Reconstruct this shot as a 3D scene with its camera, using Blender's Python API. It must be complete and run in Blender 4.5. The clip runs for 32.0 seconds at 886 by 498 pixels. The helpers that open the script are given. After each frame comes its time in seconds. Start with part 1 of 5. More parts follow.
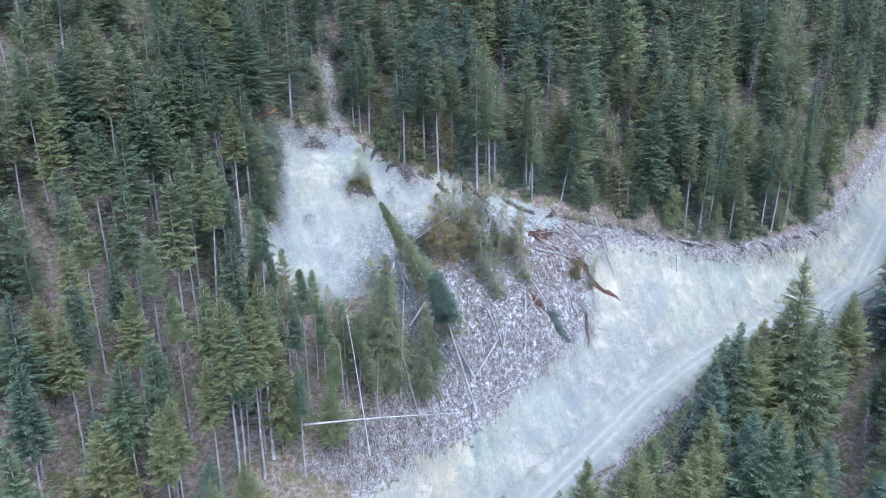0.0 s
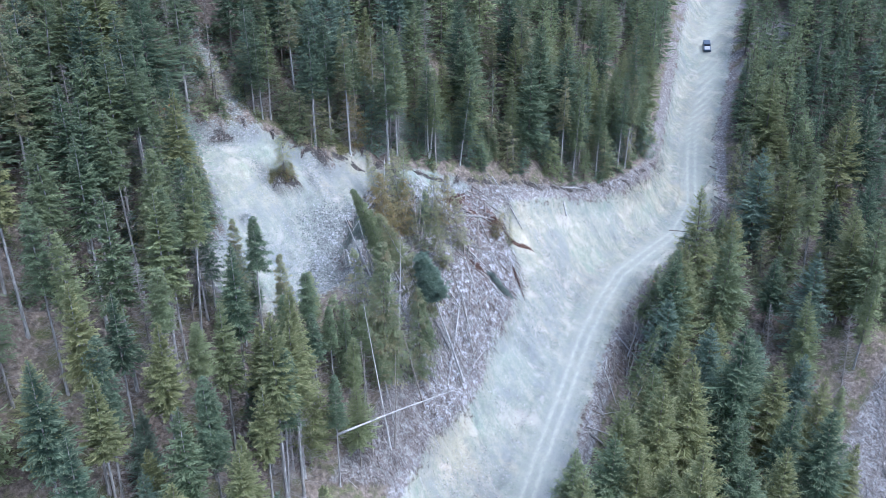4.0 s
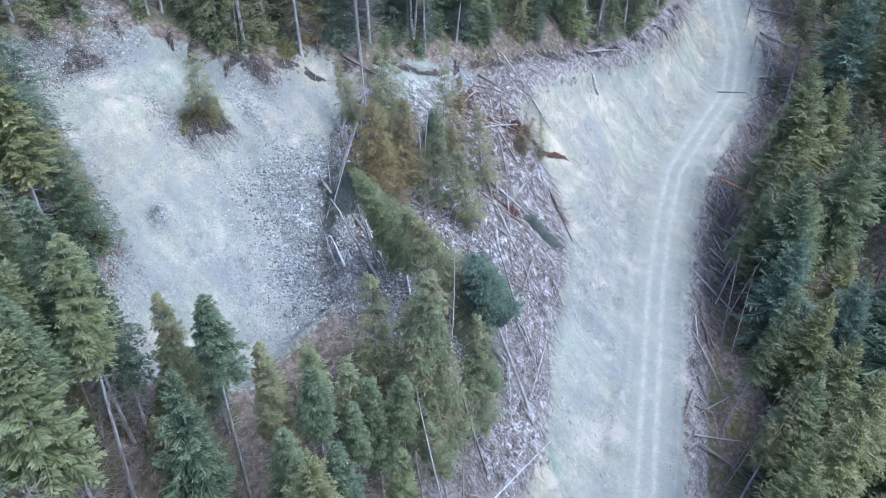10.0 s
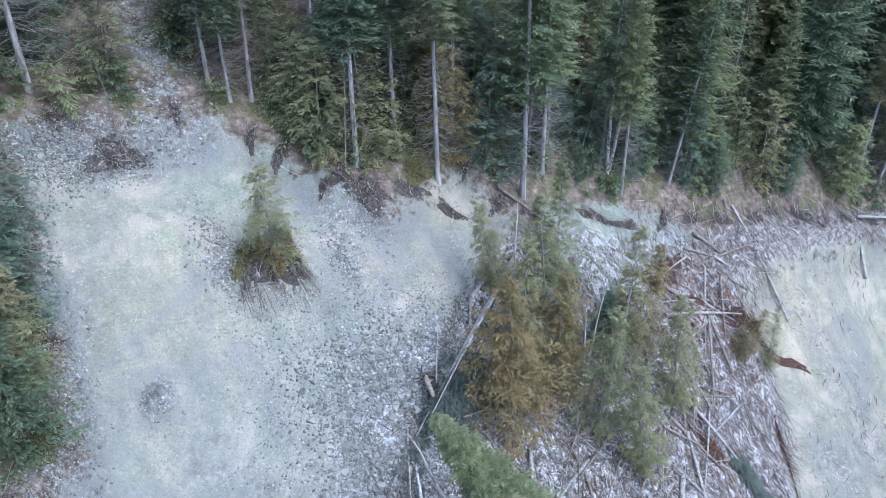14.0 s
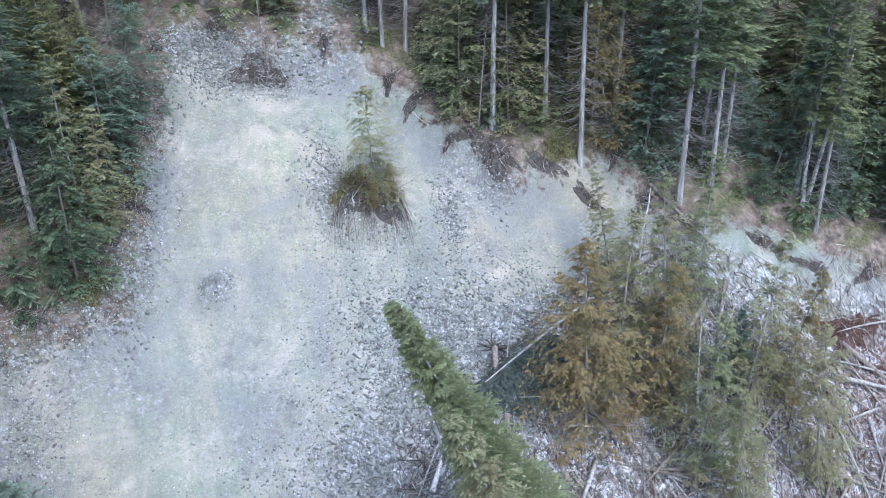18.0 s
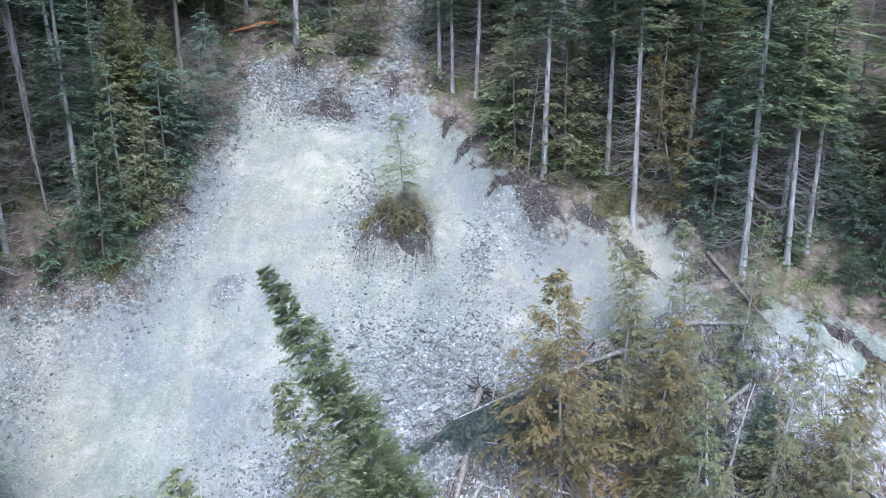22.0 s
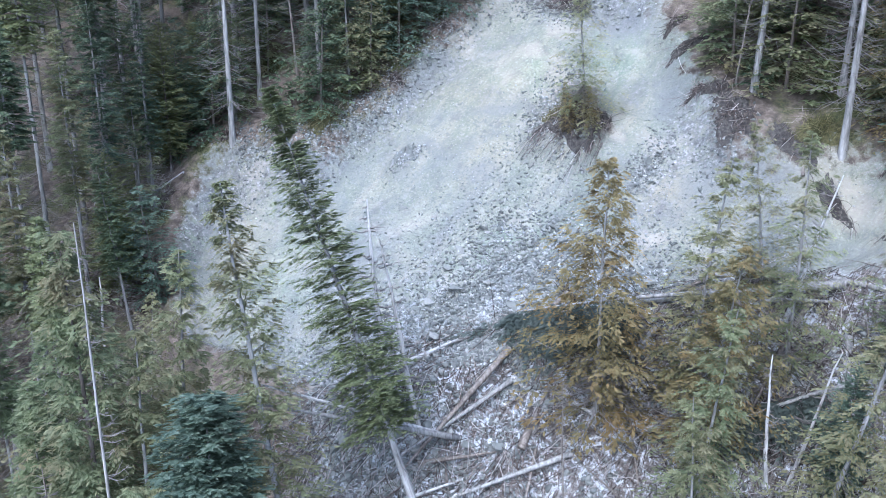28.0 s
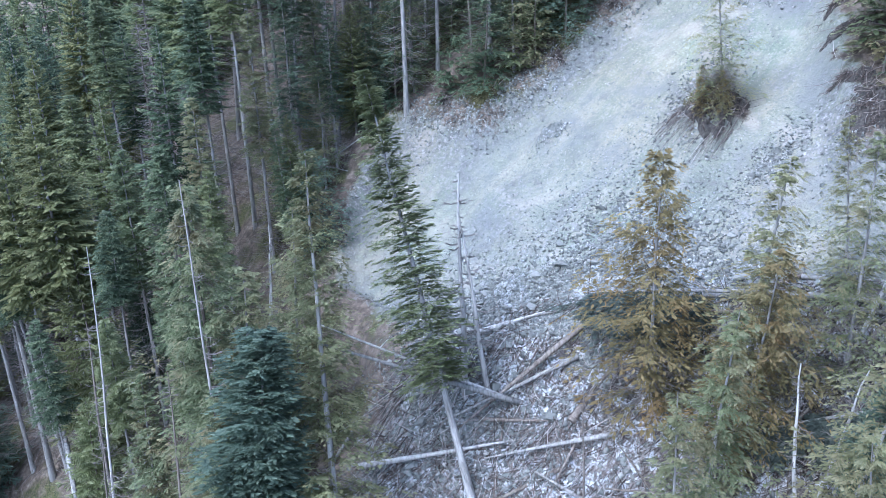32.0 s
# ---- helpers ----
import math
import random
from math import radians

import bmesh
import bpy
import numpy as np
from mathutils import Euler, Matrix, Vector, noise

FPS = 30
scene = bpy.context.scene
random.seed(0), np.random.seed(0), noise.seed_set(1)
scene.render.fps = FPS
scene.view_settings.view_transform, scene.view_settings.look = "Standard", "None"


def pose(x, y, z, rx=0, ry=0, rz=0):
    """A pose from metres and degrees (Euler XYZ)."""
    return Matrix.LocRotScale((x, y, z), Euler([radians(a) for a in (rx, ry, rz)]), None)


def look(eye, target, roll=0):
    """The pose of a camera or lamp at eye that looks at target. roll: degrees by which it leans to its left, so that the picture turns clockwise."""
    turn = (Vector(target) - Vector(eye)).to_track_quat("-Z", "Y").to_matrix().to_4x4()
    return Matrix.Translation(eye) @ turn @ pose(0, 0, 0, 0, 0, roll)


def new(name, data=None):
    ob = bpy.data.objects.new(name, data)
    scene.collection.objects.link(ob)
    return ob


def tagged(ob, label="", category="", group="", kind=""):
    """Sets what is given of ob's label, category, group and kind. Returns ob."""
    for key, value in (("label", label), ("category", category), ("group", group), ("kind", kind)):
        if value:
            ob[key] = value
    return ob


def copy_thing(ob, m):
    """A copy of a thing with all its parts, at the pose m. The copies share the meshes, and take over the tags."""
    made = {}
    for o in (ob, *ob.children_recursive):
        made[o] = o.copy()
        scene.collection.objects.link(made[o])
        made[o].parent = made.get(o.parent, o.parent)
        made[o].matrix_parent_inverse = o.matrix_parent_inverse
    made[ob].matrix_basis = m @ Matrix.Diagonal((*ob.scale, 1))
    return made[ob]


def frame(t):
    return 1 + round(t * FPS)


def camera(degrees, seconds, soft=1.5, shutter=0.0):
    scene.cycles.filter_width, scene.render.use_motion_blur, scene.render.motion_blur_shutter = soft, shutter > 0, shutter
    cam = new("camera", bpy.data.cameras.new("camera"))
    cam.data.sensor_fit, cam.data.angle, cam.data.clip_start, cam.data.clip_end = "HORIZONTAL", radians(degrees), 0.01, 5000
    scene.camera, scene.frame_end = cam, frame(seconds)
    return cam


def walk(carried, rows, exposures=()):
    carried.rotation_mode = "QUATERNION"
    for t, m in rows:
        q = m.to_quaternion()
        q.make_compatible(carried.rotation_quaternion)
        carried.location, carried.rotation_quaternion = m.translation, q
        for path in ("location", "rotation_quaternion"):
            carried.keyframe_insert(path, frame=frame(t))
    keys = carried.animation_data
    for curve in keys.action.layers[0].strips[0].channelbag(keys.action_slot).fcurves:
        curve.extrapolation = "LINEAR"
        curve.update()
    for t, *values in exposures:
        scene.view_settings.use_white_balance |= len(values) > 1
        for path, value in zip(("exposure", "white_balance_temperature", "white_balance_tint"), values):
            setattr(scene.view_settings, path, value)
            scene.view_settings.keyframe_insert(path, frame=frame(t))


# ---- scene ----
cam = camera(54.9, 32.0, soft=0.5)
PATH = [
    (0, (-41.79, -119.04, 71.29), (-35.90, -101.42, 63.89), -0.2),
    (0.5, (-47.71, -117.40, 71.32), (-40.95, -100.11, 63.89), -0.3),
    (1, (-53.62, -115.37, 71.32), (-45.95, -98.48, 63.85), -0.3),
    (1.5, (-59.05, -113.06, 71.46), (-50.51, -96.62, 63.92), -0.5),
    (2, (-63.95, -110.33, 71.94), (-54.59, -94.40, 64.30), -0.4),
    (2.5, (-68.47, -107.06, 72.32), (-58.26, -91.71, 64.57), -0.3),
    (3, (-72.53, -103.62, 72.50), (-61.51, -88.89, 64.64), -0.4),
    (3.5, (-76.22, -99.39, 72.66), (-64.49, -85.27, 64.71), -0.2),
    (5.5, (-80.61, -81.06, 73.70), (-67.30, -69.75, 63.97), -0.1),
    (6, (-79.68, -76.27, 73.43), (-66.30, -65.46, 63.23), -0.1),
    (6.5, (-77.84, -71.69, 73.51), (-64.63, -61.18, 62.78), -0.2),
    (7, (-75.27, -67.23, 73.64), (-62.30, -56.99, 62.37), -0.3),
    (7.5, (-72.29, -62.86, 73.51), (-59.50, -52.86, 61.83), -0.2),
    (8, (-68.82, -58.80, 72.96), (-56.20, -48.96, 60.96), -0.3),
    (8.5, (-65.00, -54.62, 72.22), (-52.52, -44.99, 59.92), -0.2),
    (9, (-60.92, -51.02, 71.26), (-48.55, -41.51, 58.75), -0.2),
    (9.5, (-56.51, -47.11, 70.39), (-44.22, -37.74, 57.69), -0.2),
    (10, (-52.15, -43.45, 69.48), (-39.98, -34.12, 56.64), -0.1),
    (10.5, (-47.89, -40.13, 68.48), (-35.89, -30.77, 55.50), 0.0),
    (11, (-43.91, -37.12, 67.13), (-32.10, -27.70, 54.02), 0.1),
    (11.5, (-39.95, -34.09, 65.72), (-28.30, -24.58, 52.54), 0.3),
    (12, (-36.34, -31.41, 64.20), (-24.62, -21.57, 51.33), 0.4),
    (12.5, (-33.50, -29.38, 62.84), (-21.75, -18.59, 50.77), 0.4),
    (13, (-31.28, -27.98, 61.73), (-20.07, -16.27, 50.01), 0.2),
    (13.5, (-29.75, -26.91, 60.48), (-19.29, -14.35, 48.96), -0.0),
    (14, (-28.70, -26.66, 59.04), (-18.94, -13.32, 47.77), -0.1),
    (14.5, (-27.40, -27.07, 58.05), (-18.23, -13.22, 46.92), -0.1),
    (16.5, (-20.80, -31.70, 51.55), (-14.31, -15.55, 41.70), -0.8),
    (17, (-19.33, -32.37, 50.56), (-13.68, -15.81, 40.87), -0.7),
    (17.5, (-18.15, -32.94, 49.35), (-13.45, -15.90, 39.99), -0.6),
    (18, (-17.07, -33.28, 48.46), (-13.38, -15.76, 39.55), -0.5),
    (18.5, (-15.84, -33.47, 47.63), (-13.01, -15.54, 39.22), -0.5),
    (19, (-14.65, -33.54, 46.92), (-12.62, -15.30, 38.98), -0.4),
    (19.5, (-13.39, -33.68, 46.18), (-12.05, -15.18, 38.72), -0.1),
    (20, (-11.58, -33.91, 45.24), (-10.94, -15.16, 38.32), -0.1),
    (20.5, (-9.75, -34.12, 44.56), (-9.64, -15.21, 38.05), 0.1),
    (21, (-7.49, -34.34, 43.83), (-8.04, -15.33, 37.64), 0.1),
    (21.5, (-5.44, -34.45, 43.30), (-6.71, -15.44, 37.20), 0.4),
    (22, (-3.16, -34.61, 42.29), (-5.23, -15.64, 36.30), 0.4),
    (22.5, (-1.02, -34.76, 41.70), (-4.07, -15.92, 35.70), 0.5),
    (23, (0.43, -34.93, 41.61), (-3.65, -16.35, 35.45), 1.0),
    (23.5, (2.63, -34.71, 41.06), (-2.48, -16.38, 34.88), 1.0),
    (24, (4.78, -34.42, 40.45), (-1.16, -16.34, 34.30), 1.1),
    (24.5, (6.54, -34.10, 40.16), (0.02, -16.25, 33.93), 1.2),
    (26.5, (12.38, -30.96, 38.03), (2.67, -14.69, 31.62), 1.6),
    (27, (13.50, -29.60, 37.81), (2.78, -14.03, 31.29), 1.4),
    (27.5, (14.50, -28.12, 37.72), (2.90, -13.24, 31.07), 1.2),
    (28, (15.55, -26.52, 37.83), (3.12, -12.43, 30.97), 1.0),
    (28.5, (16.58, -25.14, 37.72), (3.39, -11.82, 30.76), 0.7),
    (29, (17.70, -23.79, 37.81), (3.65, -11.47, 30.68), 0.2),
    (29.5, (18.71, -22.69, 37.95), (3.88, -11.42, 30.67), -0.3),
    (30, (19.79, -22.04, 38.24), (3.72, -12.68, 30.88), -1.2),
    (30.5, (20.93, -21.27, 38.56), (4.46, -12.71, 31.12), -1.6),
    (31, (22.07, -20.65, 38.85), (5.58, -12.20, 31.33), -2.0),
    (31.5, (22.96, -20.36, 39.04), (6.50, -11.87, 31.49), -1.8),
    (32, (23.87, -20.26, 39.29), (7.46, -11.75, 31.66), -1.7),
]
EXPOSURES = [(0.0, 1.82, 4800, 9), (8.0, 1.75, 4830, 9), (14.0, 1.58, 4910, 9), (18.0, 1.68, 5030, 9), (23.0, 1.83, 5000, 9), (28.0, 1.80, 4900, 9), (32.0, 1.80, 4720, 9)]
walk(cam, [(t, look(eye, target, roll)) for t, eye, target, roll in PATH], EXPOSURES)

# ---------------------------------------------------------------- light
SUN_ELEVATION, SUN_ROTATION = 58.0, 165.0
world = bpy.data.worlds.new("overcast_sky")
scene.world = world
world.use_nodes = True
wn = world.node_tree.nodes
sky = wn.new("ShaderNodeTexSky")
sky.sky_type, sky.sun_disc = "NISHITA", False
sky.sun_elevation, sky.sun_rotation = radians(SUN_ELEVATION), radians(SUN_ROTATION)
sky.air_density, sky.dust_density, sky.ozone_density = 1.0, 5.0, 1.0
world.node_tree.links.new(sky.outputs["Color"], wn["Background"].inputs["Color"])
wn["Background"].inputs["Strength"].default_value = 0.15
sun = new("sun", bpy.data.lights.new("sun", "SUN"))
sun.data.energy, sun.data.angle, sun.data.color = 0.7, radians(90), (1.0, 0.97, 0.93)
_az = radians(SUN_ROTATION)
sun.matrix_world = look((0, 0, 0), (-math.sin(_az) * math.cos(radians(SUN_ELEVATION)), -math.cos(_az) * math.cos(radians(SUN_ELEVATION)), -math.sin(radians(SUN_ELEVATION))))

# ---------------------------------------------------------------- materials


class Mat:
    """A node material put together with few words."""

    def __init__(self, name, rough=0.85, spec=0.25):
        self.m = bpy.data.materials.new(name)
        self.m.use_nodes = True
        self.t = self.m.node_tree
        self.b = self.t.nodes["Principled BSDF"]
        self.b.inputs["Roughness"].default_value = rough
        self.b.inputs["Specular IOR Level"].default_value = spec

    def n(self, kind, **values):
        node = self.t.nodes.new("ShaderNode" + kind)
        for key, value in values.items():
            node.inputs[key.replace("_", " ")].default_value = value
        return node

    def link(self, a, b):
        self.t.links.new(a, b)

    def coords(self, space="Object"):
        return self.n("TexCoord").outputs[space]

    def noise(self, where, scale, detail=4.0, rough=0.6, distort=0.0):
        t = self.n("TexNoise", Scale=scale, Detail=detail, Roughness=rough, Distortion=distort)
        self.link(where, t.inputs["Vector"])
        return t.outputs["Fac"]

    def ramp(self, fac, stops, smooth=False):
        r = self.n("ValToRGB")
        e = r.color_ramp.elements
        while len(e) < len(stops):
            e.new(0.5)
        for k, (p, c) in zip(e, stops):
            k.position, k.color = p, (*c, 1) if len(c) == 3 else c
        if smooth:
            r.color_ramp.interpolation = "EASE"
        self.link(fac, r.inputs["Fac"])
        return r.outputs["Color"]

    def grey(self, fac, lo, hi):
        r = self.n("MapRange", From_Min=lo, From_Max=hi)
        self.link(fac, r.inputs["Value"])
        return r.outputs["Result"]

    def mix(self, fac, a, b, how="MIX"):
        x = self.n("Mix")
        x.data_type, x.blend_type = "RGBA", how
        for v, k in ((fac, 0), (a, 6), (b, 7)):
            if hasattr(v, "is_output"):
                self.link(v, x.inputs[k])
            elif k == 0:
                x.inputs[k].default_value = v
            else:
                x.inputs[k].default_value = (*v, 1)
        return x.outputs[2]

    def math(self, how, a, b=0.5):
        x = self.n("Math")
        x.operation = how
        for v, k in ((a, 0), (b, 1)):
            if hasattr(v, "is_output"):
                self.link(v, x.inputs[k])
            else:
                x.inputs[k].default_value = v
        return x.outputs[0]

    def attr(self, name):
        a = self.n("Attribute")
        a.attribute_name = name
        return a.outputs["Fac"]

    def bump(self, fac, strength=0.4, distance=0.1):
        b = self.n("Bump", Strength=strength, Distance=distance)
        self.link(fac, b.inputs["Height"])
        self.link(b.outputs["Normal"], self.b.inputs["Normal"])

    def done(self, colour):
        self.link(colour, self.b.inputs["Base Color"])
        return self.m


def ground_material():
    m = Mat("hillside_soil", 0.95, 0.15)
    p = m.coords()
    big, mid, fine, grit = m.noise(p, 0.07, 3), m.noise(p, 0.35, 5, 0.65), m.noise(p, 1.7, 6, 0.7), m.noise(p, 7.0, 3, 0.7)
    floor = m.ramp(fine, [(0.3, (0.040, 0.033, 0.027)), (0.45, (0.088, 0.070, 0.056)), (0.58, (0.150, 0.122, 0.098)), (0.72, (0.25, 0.215, 0.18))])
    floor = m.mix(m.grey(mid, 0.48, 0.62), floor, m.mix(m.grey(grit, 0.4, 0.6), (0.035, 0.042, 0.018), (0.105, 0.102, 0.045)))
    # bare mineral soil: pale grey silt, warm streaks, darker damp gravel
    streak = m.n("Mapping")
    streak.inputs["Scale"].default_value = (0.55, 0.12, 0.12)
    m.link(p, streak.inputs["Vector"])
    runs = m.noise(streak.outputs["Vector"], 1.0, 6, 0.65, 0.4)
    soil = m.ramp(runs, [(0.28, (0.130, 0.140, 0.112)), (0.44, (0.172, 0.182, 0.146)), (0.56, (0.208, 0.211, 0.168)), (0.72, (0.252, 0.238, 0.188))])
    tone = m.noise(p, 0.11, 3, 0.55, 0.3)
    soil = m.mix(m.grey(tone, 0.44, 0.30), soil, m.mix(0.75, soil, (0.86, 1.0, 0.96), "MULTIPLY"))
    soil = m.mix(m.grey(tone, 0.53, 0.66), soil, m.mix(0.7, soil, (1.04, 0.99, 0.93), "MULTIPLY"))
    soil = m.mix(m.math("MULTIPLY", m.grey(fine, 0.52, 0.70), 0.6), soil, (0.175, 0.176, 0.160))
    speck = m.noise(p, 3.4, 4, 0.75)
    soil = m.mix(m.math("MULTIPLY", m.grey(speck, 0.55, 0.66), 0.6), soil, (0.105, 0.107, 0.108))
    soil = m.mix(m.math("MULTIPLY", m.grey(grit, 0.55, 0.68), 0.6), soil, (0.12, 0.122, 0.122))
    soil = m.mix(m.math("MULTIPLY", m.grey(grit, 0.44, 0.33), 0.5), soil, (0.34, 0.345, 0.315))
    clod = m.noise(p, 0.95, 8, 0.82, 0.3)
    soil = m.mix(m.grey(clod, 0.535, 0.60), soil, m.mix(0.6, soil, (0.125, 0.122, 0.118)))
    soil = m.mix(m.grey(clod, 0.455, 0.39), soil, m.mix(0.35, soil, (0.33, 0.325, 0.295)))
    stony = m.math("MULTIPLY", m.attr("stony"), m.grey(fine, 0.36, 0.54))
    soil = m.mix(stony, soil, m.ramp(speck, [(0.35, (0.060, 0.061, 0.061)), (0.5, (0.125, 0.127, 0.125)), (0.62, (0.24, 0.24, 0.235)), (0.72, (0.44, 0.44, 0.43))]))
    patch = m.noise(p, 0.22, 4, 0.6, 0.5)
    soil = m.mix(m.grey(patch, 0.50, 0.66), soil, m.mix(0.65, soil, (0.150, 0.155, 0.155)))
    soil = m.mix(m.grey(patch, 0.46, 0.34), soil, m.mix(0.40, soil, (0.34, 0.312, 0.270)))
    warm = m.attr("clay")
    soil = m.mix(m.math("MULTIPLY", warm, m.grey(big, 0.3, 0.6)), soil, m.mix(1.0, soil, (1.30, 1.18, 1.02), "MULTIPLY"))
    soil = m.mix(1.0, soil, (0.93, 0.93, 0.93), "MULTIPLY")
    # slash and torn turf: brown-violet litter with hoar frost on it
    lay = m.n("Mapping")
    lay.inputs["Scale"].default_value, lay.inputs["Rotation"].default_value = (5.5, 1.0, 1.2), (0, 0, 0.35)
    m.link(p, lay.inputs["Vector"])
    cross = m.n("Mapping")
    cross.inputs["Scale"].default_value, cross.inputs["Rotation"].default_value = (1.2, 6.0, 5.0), (0, 0, 0.5)
    m.link(p, cross.inputs["Vector"])
    straw = m.math("ADD", m.math("MULTIPLY", m.noise(lay.outputs["Vector"], 1.3, 5, 0.75, 0.3), 0.55), m.math("MULTIPLY", m.noise(cross.outputs["Vector"], 1.1, 5, 0.75, 0.3), 0.45))
    litter = m.ramp(straw, [(0.38, (0.038, 0.033, 0.029)), (0.47, (0.085, 0.073, 0.065)), (0.54, (0.155, 0.138, 0.124)), (0.62, (0.32, 0.30, 0.28))])
    red = m.math("MULTIPLY", m.attr("rust"), m.grey(m.noise(p, 1.1, 6, 0.75, 0.5), 0.42, 0.55))
    litter = m.mix(red, litter, m.ramp(straw, [(0.38, (0.022, 0.012, 0.010)), (0.5, (0.085, 0.046, 0.032)), (0.62, (0.20, 0.12, 0.085))]))
    rime = m.math("MULTIPLY", m.attr("frost"), m.grey(m.noise(p, 1.3, 8, 0.85, 0.8), 0.505, 0.565))
    ragged = m.math("ADD", m.attr("bare"), m.math("MULTIPLY", m.math("SUBTRACT", fine, 0.5), 0.9))
    ragged = m.math("ADD", ragged, m.math("MULTIPLY", m.math("SUBTRACT", mid, 0.5), 0.7))
    torn = m.math("ADD", m.attr("slash"), m.math("MULTIPLY", m.math("SUBTRACT", fine, 0.5), 0.9))
    col = m.mix(m.grey(torn, 0.35, 0.6), floor, litter)
    col = m.mix(m.grey(ragged, 0.42, 0.58), col, soil)
    gravel = m.ramp(clod, [(0.40, (0.225, 0.225, 0.182)), (0.5, (0.26, 0.26, 0.212)), (0.6, (0.305, 0.297, 0.243))])
    gravel = m.mix(m.grey(grit, 0.54, 0.64), gravel, (0.20, 0.20, 0.19))
    gravel = m.mix(m.grey(speck, 0.56, 0.64), gravel, (0.22, 0.22, 0.205))
    col = m.mix(m.grey(m.attr("tread"), 0.0, 0.95), col, gravel)
    col = m.mix(m.math("MULTIPLY", rime, 0.7), col, (0.56, 0.58, 0.61))
    h = m.math("ADD", m.math("MULTIPLY", fine, 0.7), m.math("MULTIPLY", grit, 0.4))
    m.bump(h, 0.75, 0.25)
    return m.done(col)


def needle_material(name, stops, tips, blotch=None):
    """Needles: one hue for each tree, spray ends lighter as young growth and as painted light, withered blotches."""
    m = Mat(name, 0.7, 0.2)
    info = m.n("ObjectInfo").outputs["Random"]
    geo = m.n("NewGeometry").outputs["Random Per Island"]
    # joined woods have no object of their own for each tree
    hue = m.math("FRACT", m.math("ADD", info, m.attr("hue")), 0.0)
    col = m.ramp(hue, stops)
    p = m.coords()
    if blotch:
        col = m.mix(m.grey(m.noise(p, 0.45, 3, 0.6), 0.47, 0.62), col, blotch)
    # pale ends over a darker crown interior: light and shade painted into the colour
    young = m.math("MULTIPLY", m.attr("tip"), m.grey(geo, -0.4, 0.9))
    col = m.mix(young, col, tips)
    mott = m.mix(m.grey(m.noise(p, 0.6, 3), 0.35, 0.65), (0.72, 0.72, 0.72), (1.2, 1.2, 1.2))
    col = m.mix(1.0, col, mott, "MULTIPLY")
    # thin sprays let some of the light through
    thin, both = m.n("BsdfTranslucent"), m.n("MixShader", Fac=0.5)
    m.link(col, thin.inputs["Color"])
    m.link(m.b.outputs["BSDF"], both.inputs[1])
    m.link(thin.outputs["BSDF"], both.inputs[2])
    m.link(both.outputs["Shader"], m.t.nodes["Material Output"].inputs["Surface"])
    return m.done(col)


def bark_material(name, a, b, c):
    m = Mat(name, 0.9, 0.15)
    p = m.coords()
    stretch = m.n("Mapping")
    stretch.inputs["Scale"].default_value = (6, 6, 0.8)
    m.link(p, stretch.inputs["Vector"])
    v = m.noise(stretch.outputs["Vector"], 1.0, 5, 0.7)
    col = m.ramp(v, [(0.3, a), (0.5, b), (0.7, c)])
    col = m.mix(m.grey(m.n("ObjectInfo").outputs["Random"], 0.0, 1.0), col, m.mix(0.6, col, (0.6, 0.58, 0.55), "MULTIPLY"))
    m.bump(v, 0.6, 0.04)
    return m.done(col)


def rock_material(name="broken_rock", shade=1.0):
    m = Mat(name, 0.9, 0.2)
    geo = m.n("NewGeometry").outputs["Random Per Island"]
    col = m.ramp(geo, [(0.0, (0.100, 0.102, 0.096)), (0.35, (0.140, 0.143, 0.132)), (0.65, (0.180, 0.183, 0.168)), (0.88, (0.235, 0.235, 0.215)), (1.0, (0.33, 0.33, 0.305))])
    col = m.mix(1.0, col, (shade, shade, shade), "MULTIPLY")
    p = m.coords()
    v = m.noise(p, 5.0, 5, 0.7)
    m.bump(v, 0.4, 0.05)
    col = m.mix(m.grey(v, 0.35, 0.7), m.mix(0.6, col, (0.65, 0.65, 0.65), "MULTIPLY"), col)
    rime = m.math("MULTIPLY", m.grey(m.noise(p, 0.5, 4, 0.7, 0.4), 0.52, 0.60), m.grey(m.noise(p, 3.0, 4, 0.8), 0.48, 0.56))
    return m.done(m.mix(m.math("MULTIPLY", rime, 0.4), col, (0.58, 0.60, 0.62)))


def slash_material(name, stops):
    """Broken wood, every stick a shade of its own."""
    m = Mat(name, 0.9, 0.15)
    col = m.ramp(m.n("NewGeometry").outputs["Random Per Island"], stops)
    v = m.noise(m.coords(), 6.0, 3, 0.6)
    return m.done(m.mix(m.grey(v, 0.3, 0.7), m.mix(0.5, col, (0.6, 0.6, 0.6), "MULTIPLY"), col))


def plain_material(name, a, b, scale=3.0, rough=0.9):
    m = Mat(name, rough, 0.2)
    return m.done(m.mix(m.grey(m.noise(m.coords(), scale, 5, 0.7), 0.35, 0.65), a, b))


